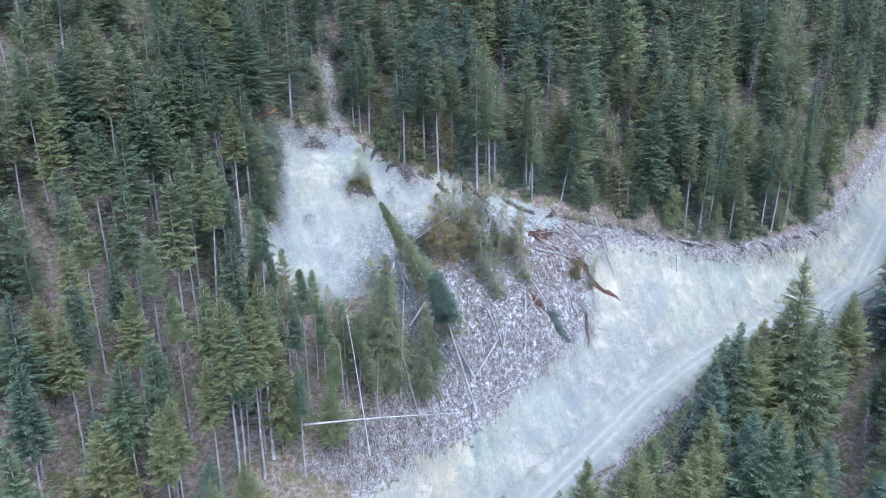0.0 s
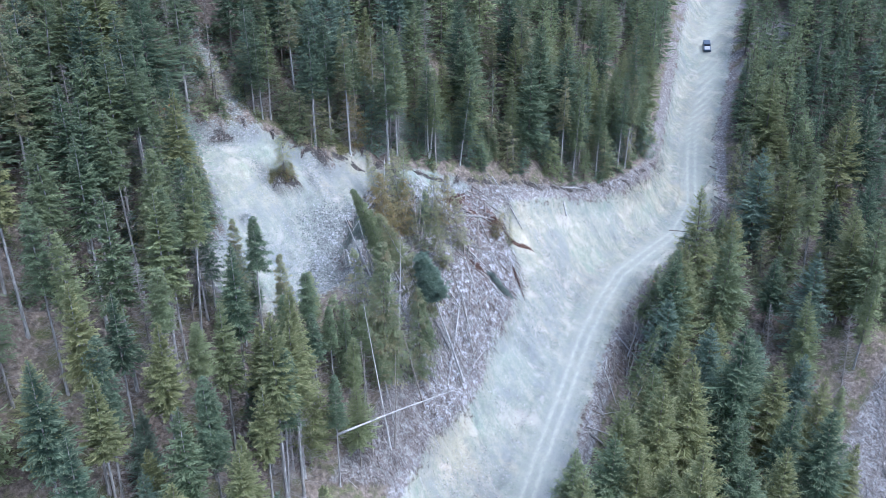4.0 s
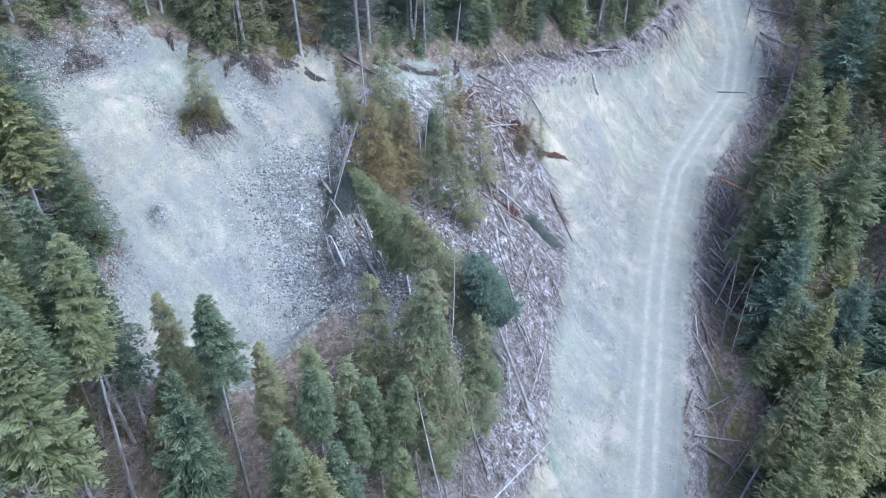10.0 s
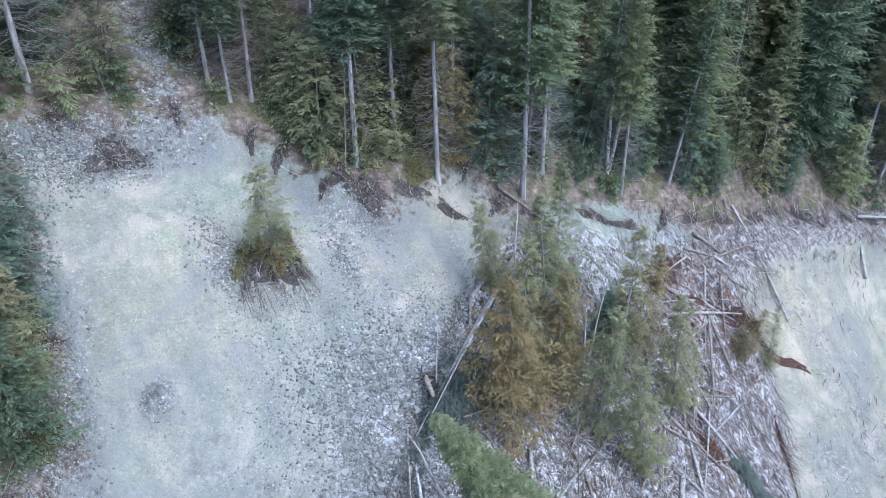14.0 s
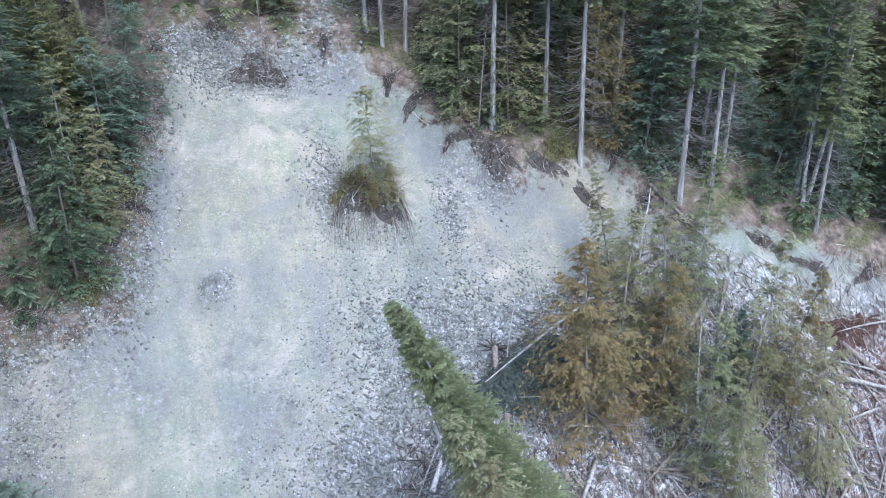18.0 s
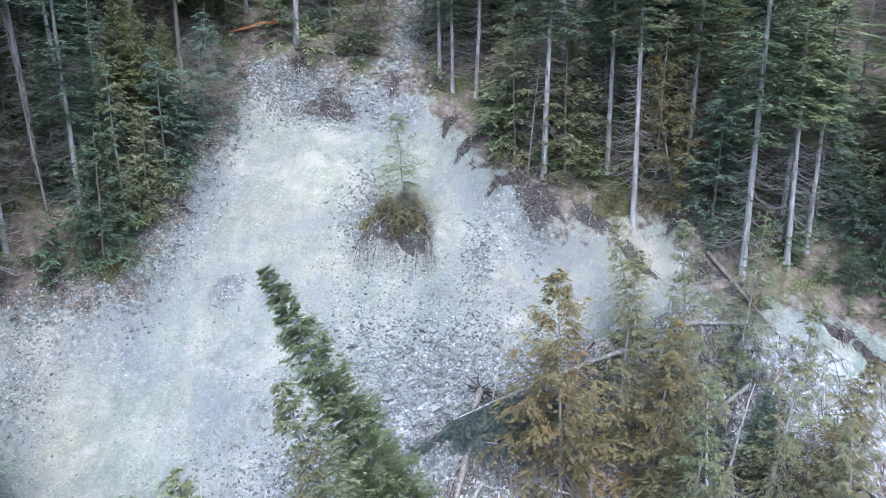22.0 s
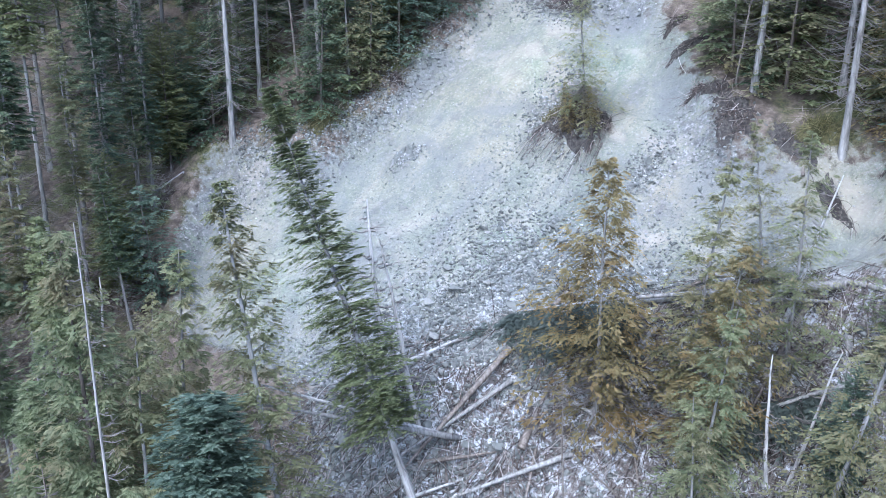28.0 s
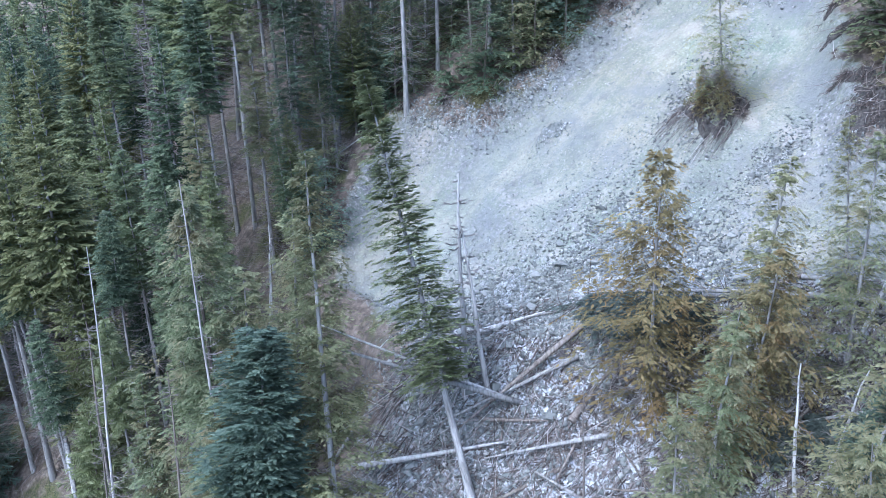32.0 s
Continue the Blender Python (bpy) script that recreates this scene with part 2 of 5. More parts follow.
SOIL = ground_material()
# the colour after the hue stops paints light and young growth on spray ends
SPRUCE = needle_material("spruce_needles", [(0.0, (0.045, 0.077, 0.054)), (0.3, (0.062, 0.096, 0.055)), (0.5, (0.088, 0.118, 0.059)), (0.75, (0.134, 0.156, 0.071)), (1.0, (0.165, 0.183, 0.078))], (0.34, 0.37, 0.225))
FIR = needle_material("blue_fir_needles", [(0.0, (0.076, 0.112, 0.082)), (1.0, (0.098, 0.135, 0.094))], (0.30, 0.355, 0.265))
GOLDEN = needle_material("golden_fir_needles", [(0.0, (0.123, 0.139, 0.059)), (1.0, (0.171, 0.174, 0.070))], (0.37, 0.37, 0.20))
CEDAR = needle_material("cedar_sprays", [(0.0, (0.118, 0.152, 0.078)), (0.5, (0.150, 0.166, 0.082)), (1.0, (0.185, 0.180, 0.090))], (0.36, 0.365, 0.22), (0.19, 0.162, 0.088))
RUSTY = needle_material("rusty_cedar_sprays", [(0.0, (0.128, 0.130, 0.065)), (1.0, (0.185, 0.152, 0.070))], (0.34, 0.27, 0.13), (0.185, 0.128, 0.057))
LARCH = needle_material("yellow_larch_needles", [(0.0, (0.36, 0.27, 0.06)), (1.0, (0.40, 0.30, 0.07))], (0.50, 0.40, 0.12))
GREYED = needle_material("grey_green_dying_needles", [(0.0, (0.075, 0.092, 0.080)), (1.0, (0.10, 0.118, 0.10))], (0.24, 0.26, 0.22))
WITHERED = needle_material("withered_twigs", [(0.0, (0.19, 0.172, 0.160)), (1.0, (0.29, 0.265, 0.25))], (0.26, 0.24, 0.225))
SLASHWOOD = slash_material("broken_slash_wood", [(0.0, (0.040, 0.031, 0.027)), (0.45, (0.095, 0.074, 0.064)), (0.7, (0.18, 0.148, 0.130)), (0.88, (0.30, 0.265, 0.24)), (1.0, (0.50, 0.47, 0.44))])
RUSTWOOD = slash_material("rust_brown_roots", [(0.0, (0.025, 0.014, 0.011)), (0.5, (0.075, 0.042, 0.030)), (0.85, (0.15, 0.088, 0.062)), (1.0, (0.27, 0.19, 0.145))])
TUFT = slash_material("dry_moss_and_grass", [(0.0, (0.045, 0.045, 0.018)), (0.6, (0.120, 0.112, 0.045)), (1.0, (0.24, 0.215, 0.11))])
BARK = bark_material("grey_bark", (0.080, 0.066, 0.054), (0.165, 0.142, 0.121), (0.28, 0.253, 0.226))
PALE = bark_material("pale_bark", (0.10, 0.095, 0.088), (0.25, 0.24, 0.225), (0.40, 0.39, 0.375))
BIRCH = bark_material("white_birch_bark", (0.14, 0.13, 0.12), (0.40, 0.385, 0.365), (0.54, 0.53, 0.51))
ORANGE = bark_material("peeled_orange_wood", (0.34, 0.13, 0.06), (0.50, 0.22, 0.11), (0.60, 0.33, 0.18))
ROCK = rock_material()
DARKROCK = rock_material("dark_slate", 0.95)
MOSS = plain_material("mossy_turf", (0.040, 0.038, 0.018), (0.120, 0.108, 0.048), 6.0)
TURF = plain_material("torn_root_turf", (0.022, 0.020, 0.018), (0.092, 0.082, 0.072), 6.0)
RUST = plain_material("rust_brown_root_mat", (0.026, 0.015, 0.012), (0.115, 0.068, 0.049), 7.0)

# ---------------------------------------------------------------- the lie of the land
ROAD = [(-60, -61, -24), (-12, -36, -11.3), (-3, -31.3, -9.0), (6, -26.8, -7.0), (16, -22, -4.8), (26, -17, -2.2), (36, -12.8, -0.4), (46, -9.4, 1.0), (56, -8.4, 2.0), (67.7, -7.5, 3.0), (80, -3.0, 4.6), (91, 4.6, 8.0), (103.5, 13.0, 12.5), (117.5, 19.4, 16.6), (134, 28.4, 22), (143, 36, 26.5), (166, 45.5, 32), (180, 54, 38), (260, 100, 62)]
RX, RY, RZ = (np.array(c, float) for c in zip(*ROAD))
ROAD_HALF = 2.9
# crest of the scar and the cut bank, from the forest on one side to the road on the other
CREST = [(-40, 30), (-24, 25.4), (-16, 23.2), (-11, 23.2), (-4, 18.2), (3, 17.2), (9.6, 14.6), (18, 12.9), (27, 10.8), (39, 9.4), (51, 5.6), (66, 3.6), (77, 6.4), (89, 13), (100, 20), (123, 36), (180, 68), (260, 116)]
CX, CY = (np.array(c, float) for c in zip(*CREST))


def smooth_noise(x, y, size, seed):
    """Value noise on a lattice of that size in metres, from -1 to 1."""
    u, v = np.asarray(x, float) / size, np.asarray(y, float) / size
    i, j = np.floor(u).astype(np.int64), np.floor(v).astype(np.int64)
    a, b = u - i, v - j
    a, b = a * a * (3 - 2 * a), b * b * (3 - 2 * b)

    def value(p, q):
        h = (p * 374761393 + q * 668265263 + seed * 982451653) & 0x7FFFFFFF
        h = ((h ^ (h >> 13)) * 1274126177) & 0x7FFFFFFF
        return ((h ^ (h >> 16)) & 0xFFFF) / 32767.5 - 1.0

    return (value(i, j) * (1 - a) + value(i + 1, j) * a) * (1 - b) + (value(i, j + 1) * (1 - a) + value(i + 1, j + 1) * a) * b


def mound(x, y, cx, cy, rx, ry):
    return np.exp(-(((x - cx) / rx) ** 2) - ((y - cy) / ry) ** 2)


def inside(x, y, corners):
    """Metres inside an outline (negative outside)."""
    pts = np.array(corners, float)
    far, crossing = np.full(np.shape(x), 1e9), np.zeros(np.shape(x), bool)
    for (ax, ay), (bx, by) in zip(pts, np.roll(pts, -1, 0)):
        k = np.clip(((x - ax) * (bx - ax) + (y - ay) * (by - ay)) / ((bx - ax) ** 2 + (by - ay) ** 2), 0, 1)
        far = np.minimum(far, np.hypot(x - ax - k * (bx - ax), y - ay - k * (by - ay)))
        if ay != by:
            crossing ^= ((ay > y) != (by > y)) & (x < (bx - ax) * (y - ay) / (by - ay) + ax)
    return np.where(crossing, far, -far)


SCAR = [(-22, 25.2), (-16, 23.8), (-11.5, 23.6), (-7, 20.2), (-2.5, 16.6), (1, 17), (5, 17.6), (7.5, 14.5), (4, 11.5), (0, 9.5), (-3.5, 6.5), (-7, 3.5), (-10, 0.5), (-13, -2.2), (-17, -2), (-20, -2), (-25, -2.8), (-29, -0.8), (-31.6, 1.2), (-33, 4.2), (-32.6, 5.9), (-30.5, 6.8), (-28, 8.1), (-26, 9.6), (-24.9, 12), (-24.3, 16), (-23.2, 21)]
BANK = [(26, 6.5), (33, 6), (45, 5.2), (55, 3), (66, 2.5), (75, 4.5), (86, 10.5), (100, 18.5), (140, 42), (180, 65), (260, 113), (262, 100), (181, 48), (135, 23), (118, 14.5), (105, 8), (84, -7), (68, -11.5), (50, -13.5), (37, -17), (26, -21.5), (5, -32), (-12, -41), (-60, -66), (-60, -58), (-30, -32), (-20, -24), (-12.5, -20.6), (-4.5, -19.6), (2, -16.5), (6, -13), (14, -10), (20, -7), (24, -2), (25, 2)]
UPPER = [(9.5, 12), (11, 14), (15, 14.2), (22, 12.5), (25, 10), (20, 8.5), (15, 7), (11.5, 7.3), (9.8, 9)]
MIDDLE = [(-12, 4), (-3, 9), (4, 13), (10, 13), (24, 10), (40, 8.5), (60, 4), (70, 4), (50, 6.5), (33, 7.5), (27, 4), (25, -4), (15, -9.5), (5, -14), (-4, -19), (-22, -23), (-30, -20), (-16, -14), (-8, -10), (-14, -4)]

CLEARCUT = [(48, -54), (62, -55), (76, -63), (62, -88), (34, -78), (32, -66), (42, -60)]
FELLED = [(138, 20), (150, 11), (166, 23), (160, 31)]


def road_side(x, y):
    """Metres from the road's middle line, uphill positive, and the road's height there."""
    yr, zr = np.interp(x, RX, RY), np.interp(x, RX, RZ)
    slope = np.interp(x, (RX[:-1] + RX[1:]) / 2, np.diff(RY) / np.diff(RX))
    return (y - yr) / np.sqrt(1 + slope**2), zr


def natural(x, y):
    return 13.2 - 0.1 * x + 0.8 * y


def land(x, y, rough=True):
    """The height of the ground."""
    x, y = np.asarray(x, float), np.asarray(y, float)
    d, zr = road_side(x, y)
    yr = np.interp(x, RX, RY)
    up = natural(x, y) + (zr - natural(x, yr + ROAD_HALF * 1.1)) * np.exp(-(((d - ROAD_HALF) / 9.0).clip(0) ** 2))
    up = up + 3.0 * mound(x, y, -10, -7, 9, 9) + 2.6 * mound(x, y, 70, 5, 16, 5)
    high = np.clip((24 - x) / 12, 0, 1) * np.clip((y + 14) / 10, 0, 1)
    up = up + high * (1.5 + 1.2 * np.clip((-25 - x) / 6, 0, 1)) - 1.2 * mound(x, y, 22, -4, 7, 4)
    away = -d - ROAD_HALF
    down = zr - 0.45 * np.minimum(away, 3.5) * np.clip((x - 30) / 15, 0, 1) - np.interp(x, (20, 42, 62, 80, 130), (0.62, 0.5, 0.10, -0.02, -0.08)) * np.minimum(away, 45) - 0.5 * np.maximum(away - 45, 0)
    z = np.where(d > ROAD_HALF, up, np.where(d < -ROAD_HALF, down, zr))
    # the hill rounds off far above and far below
    z = np.where(z > 120, 120 + (z - 120) * 0.25, z)
    z = np.where(z < -90, -90 + (z + 90) * 0.15, z)
    if rough:
        s, b = inside(x, y, SCAR), inside(x, y, BANK)
        off = np.clip((np.abs(d) - ROAD_HALF + 0.3) / 2.0, 0, 1)
        hollow = np.clip(np.maximum(s, np.minimum(b, np.where(d > 0, (d - ROAD_HALF) / 2, -1))) / 1.6, -0.3, 1)
        edge = np.clip(hollow, 0, 1)
        z = z - 1.3 * edge * edge * (3 - 2 * edge) * off
        z = z + 0.55 * np.clip(1 - np.abs(np.maximum(s, b) + 0.8) / 1.5, 0, 1) * off
        z = z + off * (0.55 * smooth_noise(x, y, 6.0, 1) + 0.28 * smooth_noise(x, y, 2.3, 2) + 0.13 * smooth_noise(x, y, 0.9, 3))
        z = z + off * 0.33 * np.clip(inside(x, y, MIDDLE) / 2, 0, 1) * (smooth_noise(x, y, 1.9, 12) + 0.6 * smooth_noise(x, y, 0.8, 13))
        z = z + off * edge * 0.09 * (smooth_noise(x * 1.7 + 0.5 * y, y * 0.5, 2.0, 4) + 0.7 * smooth_noise(x * 3.1, y * 0.9, 1.7, 6))
        # turf island with its tree, and knobs of rock
        z = z + 1.5 * mound(x, y, -11, 15.2, 2.3, 1.6) + 0.9 * mound(x, y, -21, 11.2, 1.3, 1.1)
        # wheel ruts
        for side in (-0.85, 0.85):
            z = z - 0.06 * np.exp(-(((d - side) / 0.28) ** 2))
        z = z + 0.05 * smooth_noise(x, y, 0.7, 5) * (np.abs(d) < ROAD_HALF)
        # a low berm along both edges
        z = z + 0.28 * np.exp(-(((np.abs(d) - 3.1) / 0.4) ** 2)) * (0.6 + 0.5 * smooth_noise(x, y, 3.0, 7))
    return z


def height(x, y):
    return float(land(np.array([x]), np.array([y]))[0])


def steps(lo, hi, fine, reach):
    """Grid lines: even between lo and hi, ever wider out to reach."""
    core = np.arange(lo, hi, fine)
    out, gap, at = [], fine, hi
    while at < reach:
        out.append(at)
        gap *= 1.16
        at += gap
    low, gap, at = [], fine * 1.16, lo - fine * 1.16
    while at > -reach:
        low.append(at)
        gap *= 1.16
        at -= gap
    return np.array(low[::-1] + list(core) + out)


def mesh_object(name, verts, faces, material, parent=None, smooth=False):
    me = bpy.data.meshes.new(name)
    me.from_pydata([tuple(v) for v in verts], [], faces)
    me.materials.append(material)
    if smooth:
        me.polygons.foreach_set("use_smooth", [True] * len(me.polygons))
    ob = new(name, me)
    if parent is not None:
        ob.parent = parent
    return ob


def build_ground():
    xs, ys = steps(-42, 92, 0.36, 2600), steps(-46, 30, 0.30, 2600)
    X, Y = np.meshgrid(xs, ys)
    Z = land(X, Y)
    nx, ny = len(xs), len(ys)
    v = np.stack([X.ravel(), Y.ravel(), Z.ravel()], 1)
    i = np.arange(nx * ny).reshape(ny, nx)
    f = np.stack([i[:-1, :-1], i[:-1, 1:], i[1:, 1:], i[1:, :-1]], -1).reshape(-1, 4)
    me = bpy.data.meshes.new("ground")
    me.vertices.add(len(v))
    me.vertices.foreach_set("co", v.ravel())
    me.loops.add(f.size)
    me.loops.foreach_set("vertex_index", f.ravel())
    me.polygons.add(len(f))
    me.polygons.foreach_set("loop_start", np.arange(0, f.size, 4))
    me.update(calc_edges=True)
    me.polygons.foreach_set("use_smooth", np.ones(len(f), bool))
    x, y = v[:, 0], v[:, 1]
    d, _ = road_side(x, y)
    s, b, u, q = inside(x, y, SCAR), inside(x, y, BANK), inside(x, y, UPPER), inside(x, y, MIDDLE)
    bare = np.clip(0.5 + np.maximum(np.maximum(s / 4.6, b / 4.6), u / 3.4), 0, 1)
    gully = np.exp(-(((x + 13.2 - 0.10 * (y - 24)) / 2.7) ** 2)) * np.clip((y - 21) / 3, 0, 1) * np.clip((75 - y) / 20, 0, 1)
    bare = np.maximum(bare, 0.5 * gully)
    bare = np.maximum(bare, 0.66 * mound(x, y, -9.5, -3.0, 5, 3.5))
    bare -= 0.9 * mound(x, y, -11, 16.0, 1.9, 1.3)
    stony = 1.5 * mound(x, y, -4.5, 5.8, 6.5, 3.6) + 0.9 * mound(x, y, -11, 0, 7, 3.5) + 0.9 * mound(x, y, -14, 17, 1.6, 3.0) + 0.9 * mound(x, y, -21, 11.2, 1.1, 0.9) + 0.9 * mound(x, y, -6.3, 15.5, 1.0, 2.2) + 0.8 * mound(x, y, -3.3, 17.4, 1.3, 1.5)
    stony += 0.8 * mound(x, y, -21, 24.5, 4, 1.4) + 0.7 * mound(x, y, -26, 14, 1.5, 5) + 0.6 * mound(x, y, -17, 23, 2.0, 1.2) + 0.8 * mound(x, y, -31, 4, 3, 5) + 0.35 * mound(x, y, 25, -10, 14, 5)
    stony += 0.75 * np.clip(1 - np.abs(s - 0.6) / 1.8, 0, 1) * (0.6 + 0.5 * smooth_noise(x, y, 3.0, 21))
    stony += 0.9 * gully
    # dark gravel washed down the slope in streaks
    runs = np.clip(1.6 * smooth_noise(x + 0.2 * y, y * 0.3, 1.9, 41) + 0.9 * smooth_noise(x, y * 0.5, 0.8, 43) - 0.35, 0, 1)
    stony += 0.55 * runs * np.clip(np.maximum(s, np.where(d > 3.2, b, 0)) / 2, 0, 1) + 0.5 * np.exp(-(((np.abs(d) - 3.3) / 0.5) ** 2)) * (0.5 + 0.5 * smooth_noise(x, y, 2.5, 44))
    rust = np.clip(mound(x, y, 19, 8, 5, 2.5) + mound(x, y, 24, 4, 5, 3) + 0.8 * mound(x, y, 13, -2, 3, 4) + 0.7 * mound(x, y, 17, 4, 5, 3) + 0.6 * mound(x, y, -4, 14.5, 1.5, 1.5), 0, 1)
    slash = np.clip(0.5 + q / 3.0, 0, 1)
    slash = np.maximum(slash, np.clip(1 - np.abs(b + 1.2) / 2.4, 0, 1))
    slash = np.maximum(slash, np.clip(0.5 + np.maximum(inside(x, y, CLEARCUT), inside(x, y, FELLED)) / 4, 0, 1))
    frost = 0.6 * np.clip(q / 3 + 0.3, 0, 1) * np.clip((x + 14) / 6, 0, 1) + 0.8 * mound(x, y, -9, 2, 7, 4) + 0.25 * (slash > 0.5)
    clay = np.clip(mound(x, y, -8, -22, 12, 5) + mound(x, y, 72, 2, 12, 5) + 0.6 * mound(x, y, 27, 6, 6, 5) + 0.8 * mound(x, y, -18, 18, 7, 5) + 0.5 * mound(x, y, -1, 14, 5, 3) + 0.7 * mound(x, y, -29, 1, 4, 5) + 0.9 * mound(x, y, 2.8, 16.4, 2.6, 1.3) + 0.45 * np.clip(b / 2, 0, 1) * np.clip((x - 15) / 15, 0, 1), 0, 1)
    tread = 0.42 * np.exp(-((d / 2.6) ** 6)) + 0.58 * np.exp(-(((np.abs(d - 0.15) - 0.85) / 0.34) ** 2))
    for key, values in (("bare", bare), ("slash", slash), ("frost", np.clip(frost, 0, 1)), ("clay", clay), ("stony", np.clip(stony, 0, 1)), ("tread", tread), ("rust", rust)):
        me.attributes.new(key, "FLOAT", "POINT").data.foreach_set("value", values.astype(np.float32))
    me.materials.append(SOIL)
    return tagged(new("ground", me), "steep forest hillside with a pale bare landslide scar and gravel track", "ground", kind="structure")


build_ground()

# ---------------------------------------------------------------- trees
rng = np.random.default_rng(7)


def tube(points, radii, sides=6, start=0):
    """A tapered round limb along points: vertices and faces."""
    pts = np.array(points, float)
    way = np.gradient(pts, axis=0)
    way /= np.linalg.norm(way, axis=1)[:, None] + 1e-9
    side = np.cross(way, (0.31, 0.87, 0.11) if abs(way[0][2]) > 0.8 else (0, 0, 1.0))
    side /= np.linalg.norm(side, axis=1)[:, None] + 1e-9
    other = np.cross(way, side)
    a = np.linspace(0, 2 * math.pi, sides, endpoint=False)
    r = np.array(radii, float)[:, None, None]
    v = pts[:, None] + r * (np.cos(a)[None, :, None] * side[:, None] + np.sin(a)[None, :, None] * other[:, None])
    f = []
    for k in range(len(pts) - 1):
        for j in range(sides):
            p, q = start + k * sides + j, start + k * sides + (j + 1) % sides
            f.append((p, q, q + sides, p + sides))
    return v.reshape(-1, 3).tolist(), f


def trunk_mesh(name, r, H, base, material, wobble=0.15, sweep=0.0):
    z = np.linspace(-0.6, H, 10)
    k = z.clip(0) / H
    off = np.cumsum(r.normal(0, wobble / 4, (10, 2)), axis=0) * k[:, None]
    off[:, 0] += sweep * (k - 1) ** 2 - sweep
    off -= off[1] * (k[:, None] < 2)
    rad = base * (1 - k) ** 0.85 + 0.02
    rad[0] *= 1.35
    v, f = tube(np.c_[off, z], rad, 7)
    me = bpy.data.meshes.new(name)
    me.from_pydata(v, [], f)
    me.materials.append(material)
    me.polygons.foreach_set("use_smooth", [True] * len(f))
    return me, (lambda h: np.array([np.interp(h, z, off[:, 0]), np.interp(h, z, off[:, 1])]))


def spray(V, r, start, ahead, length, lift, sag, curl, segs, width, blade, hang):
    """One limb with its needles: flat pointed fronds on both sides of a sagging spine that turns up at its end."""
    side = np.array([-ahead[1], ahead[0], 0.0])
    s = np.linspace(0.12, 1, segs + 1)
    p = start + np.outer(s * length, ahead) + np.outer(length * (lift * s - sag * s**2 + curl * s**4), (0, 0, 1)) + np.outer(np.cumsum(r.normal(0, 0.02, segs + 1)) * length, side)
    step = np.diff(p, axis=0)
    n = 2 * segs
    k = np.repeat(np.arange(segs), 2)
    w = np.tile((-1.0, 1.0), segs)
    sm = (k + 0.5) / segs
    reach = (width * length * np.sin(np.pi * (0.30 + 0.58 * sm)) ** 0.8 + 0.08) * r.uniform(0.65, 1.2, n)
    c = p[k] + step[k] * r.uniform(0.0, 0.8, n)[:, None]
    fall = reach * (r.uniform(-0.10, 0.22, n) + hang * r.uniform(0.4, 1.5, n))
    out = side * (w * 0.78 * (1 - 0.5 * hang))[:, None] + ahead * r.uniform(0.42, 0.8, n)[:, None]
    tip = c + out * reach[:, None]
    tip[:, 2] -= fall
    across = np.cross(out, (0, 0, 1.0))
    half = across * (blade * r.uniform(0.35, 0.62, n) * np.minimum(1.0, 0.35 + reach * 1.6))[:, None]
    half[:, 2] += r.normal(0, blade * 0.16, n)
    mid = c + (tip - c) * r.uniform(0.42, 0.62, n)[:, None]
    mid[:, 2] += 0.06 * reach
    keep = r.random(n) > 0.05
    tri = np.concatenate([np.stack([c, mid + half, tip], 1)[keep], np.stack([c, mid - half, tip], 1)[keep]])
    end = p[-1] + ahead * (0.10 + length * 0.07) + np.array((0, 0, 0.02))
    spine = np.stack([np.stack([p[0], p[-2] + side * blade * 0.3, end]), np.stack([p[0], p[-2] - side * blade * 0.3, end])])
    V.append(np.concatenate([tri, spine]))
    # dark near the trunk, paler towards the limb's end: painted crown shading
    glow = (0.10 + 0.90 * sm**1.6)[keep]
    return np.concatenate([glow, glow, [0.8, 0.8]])


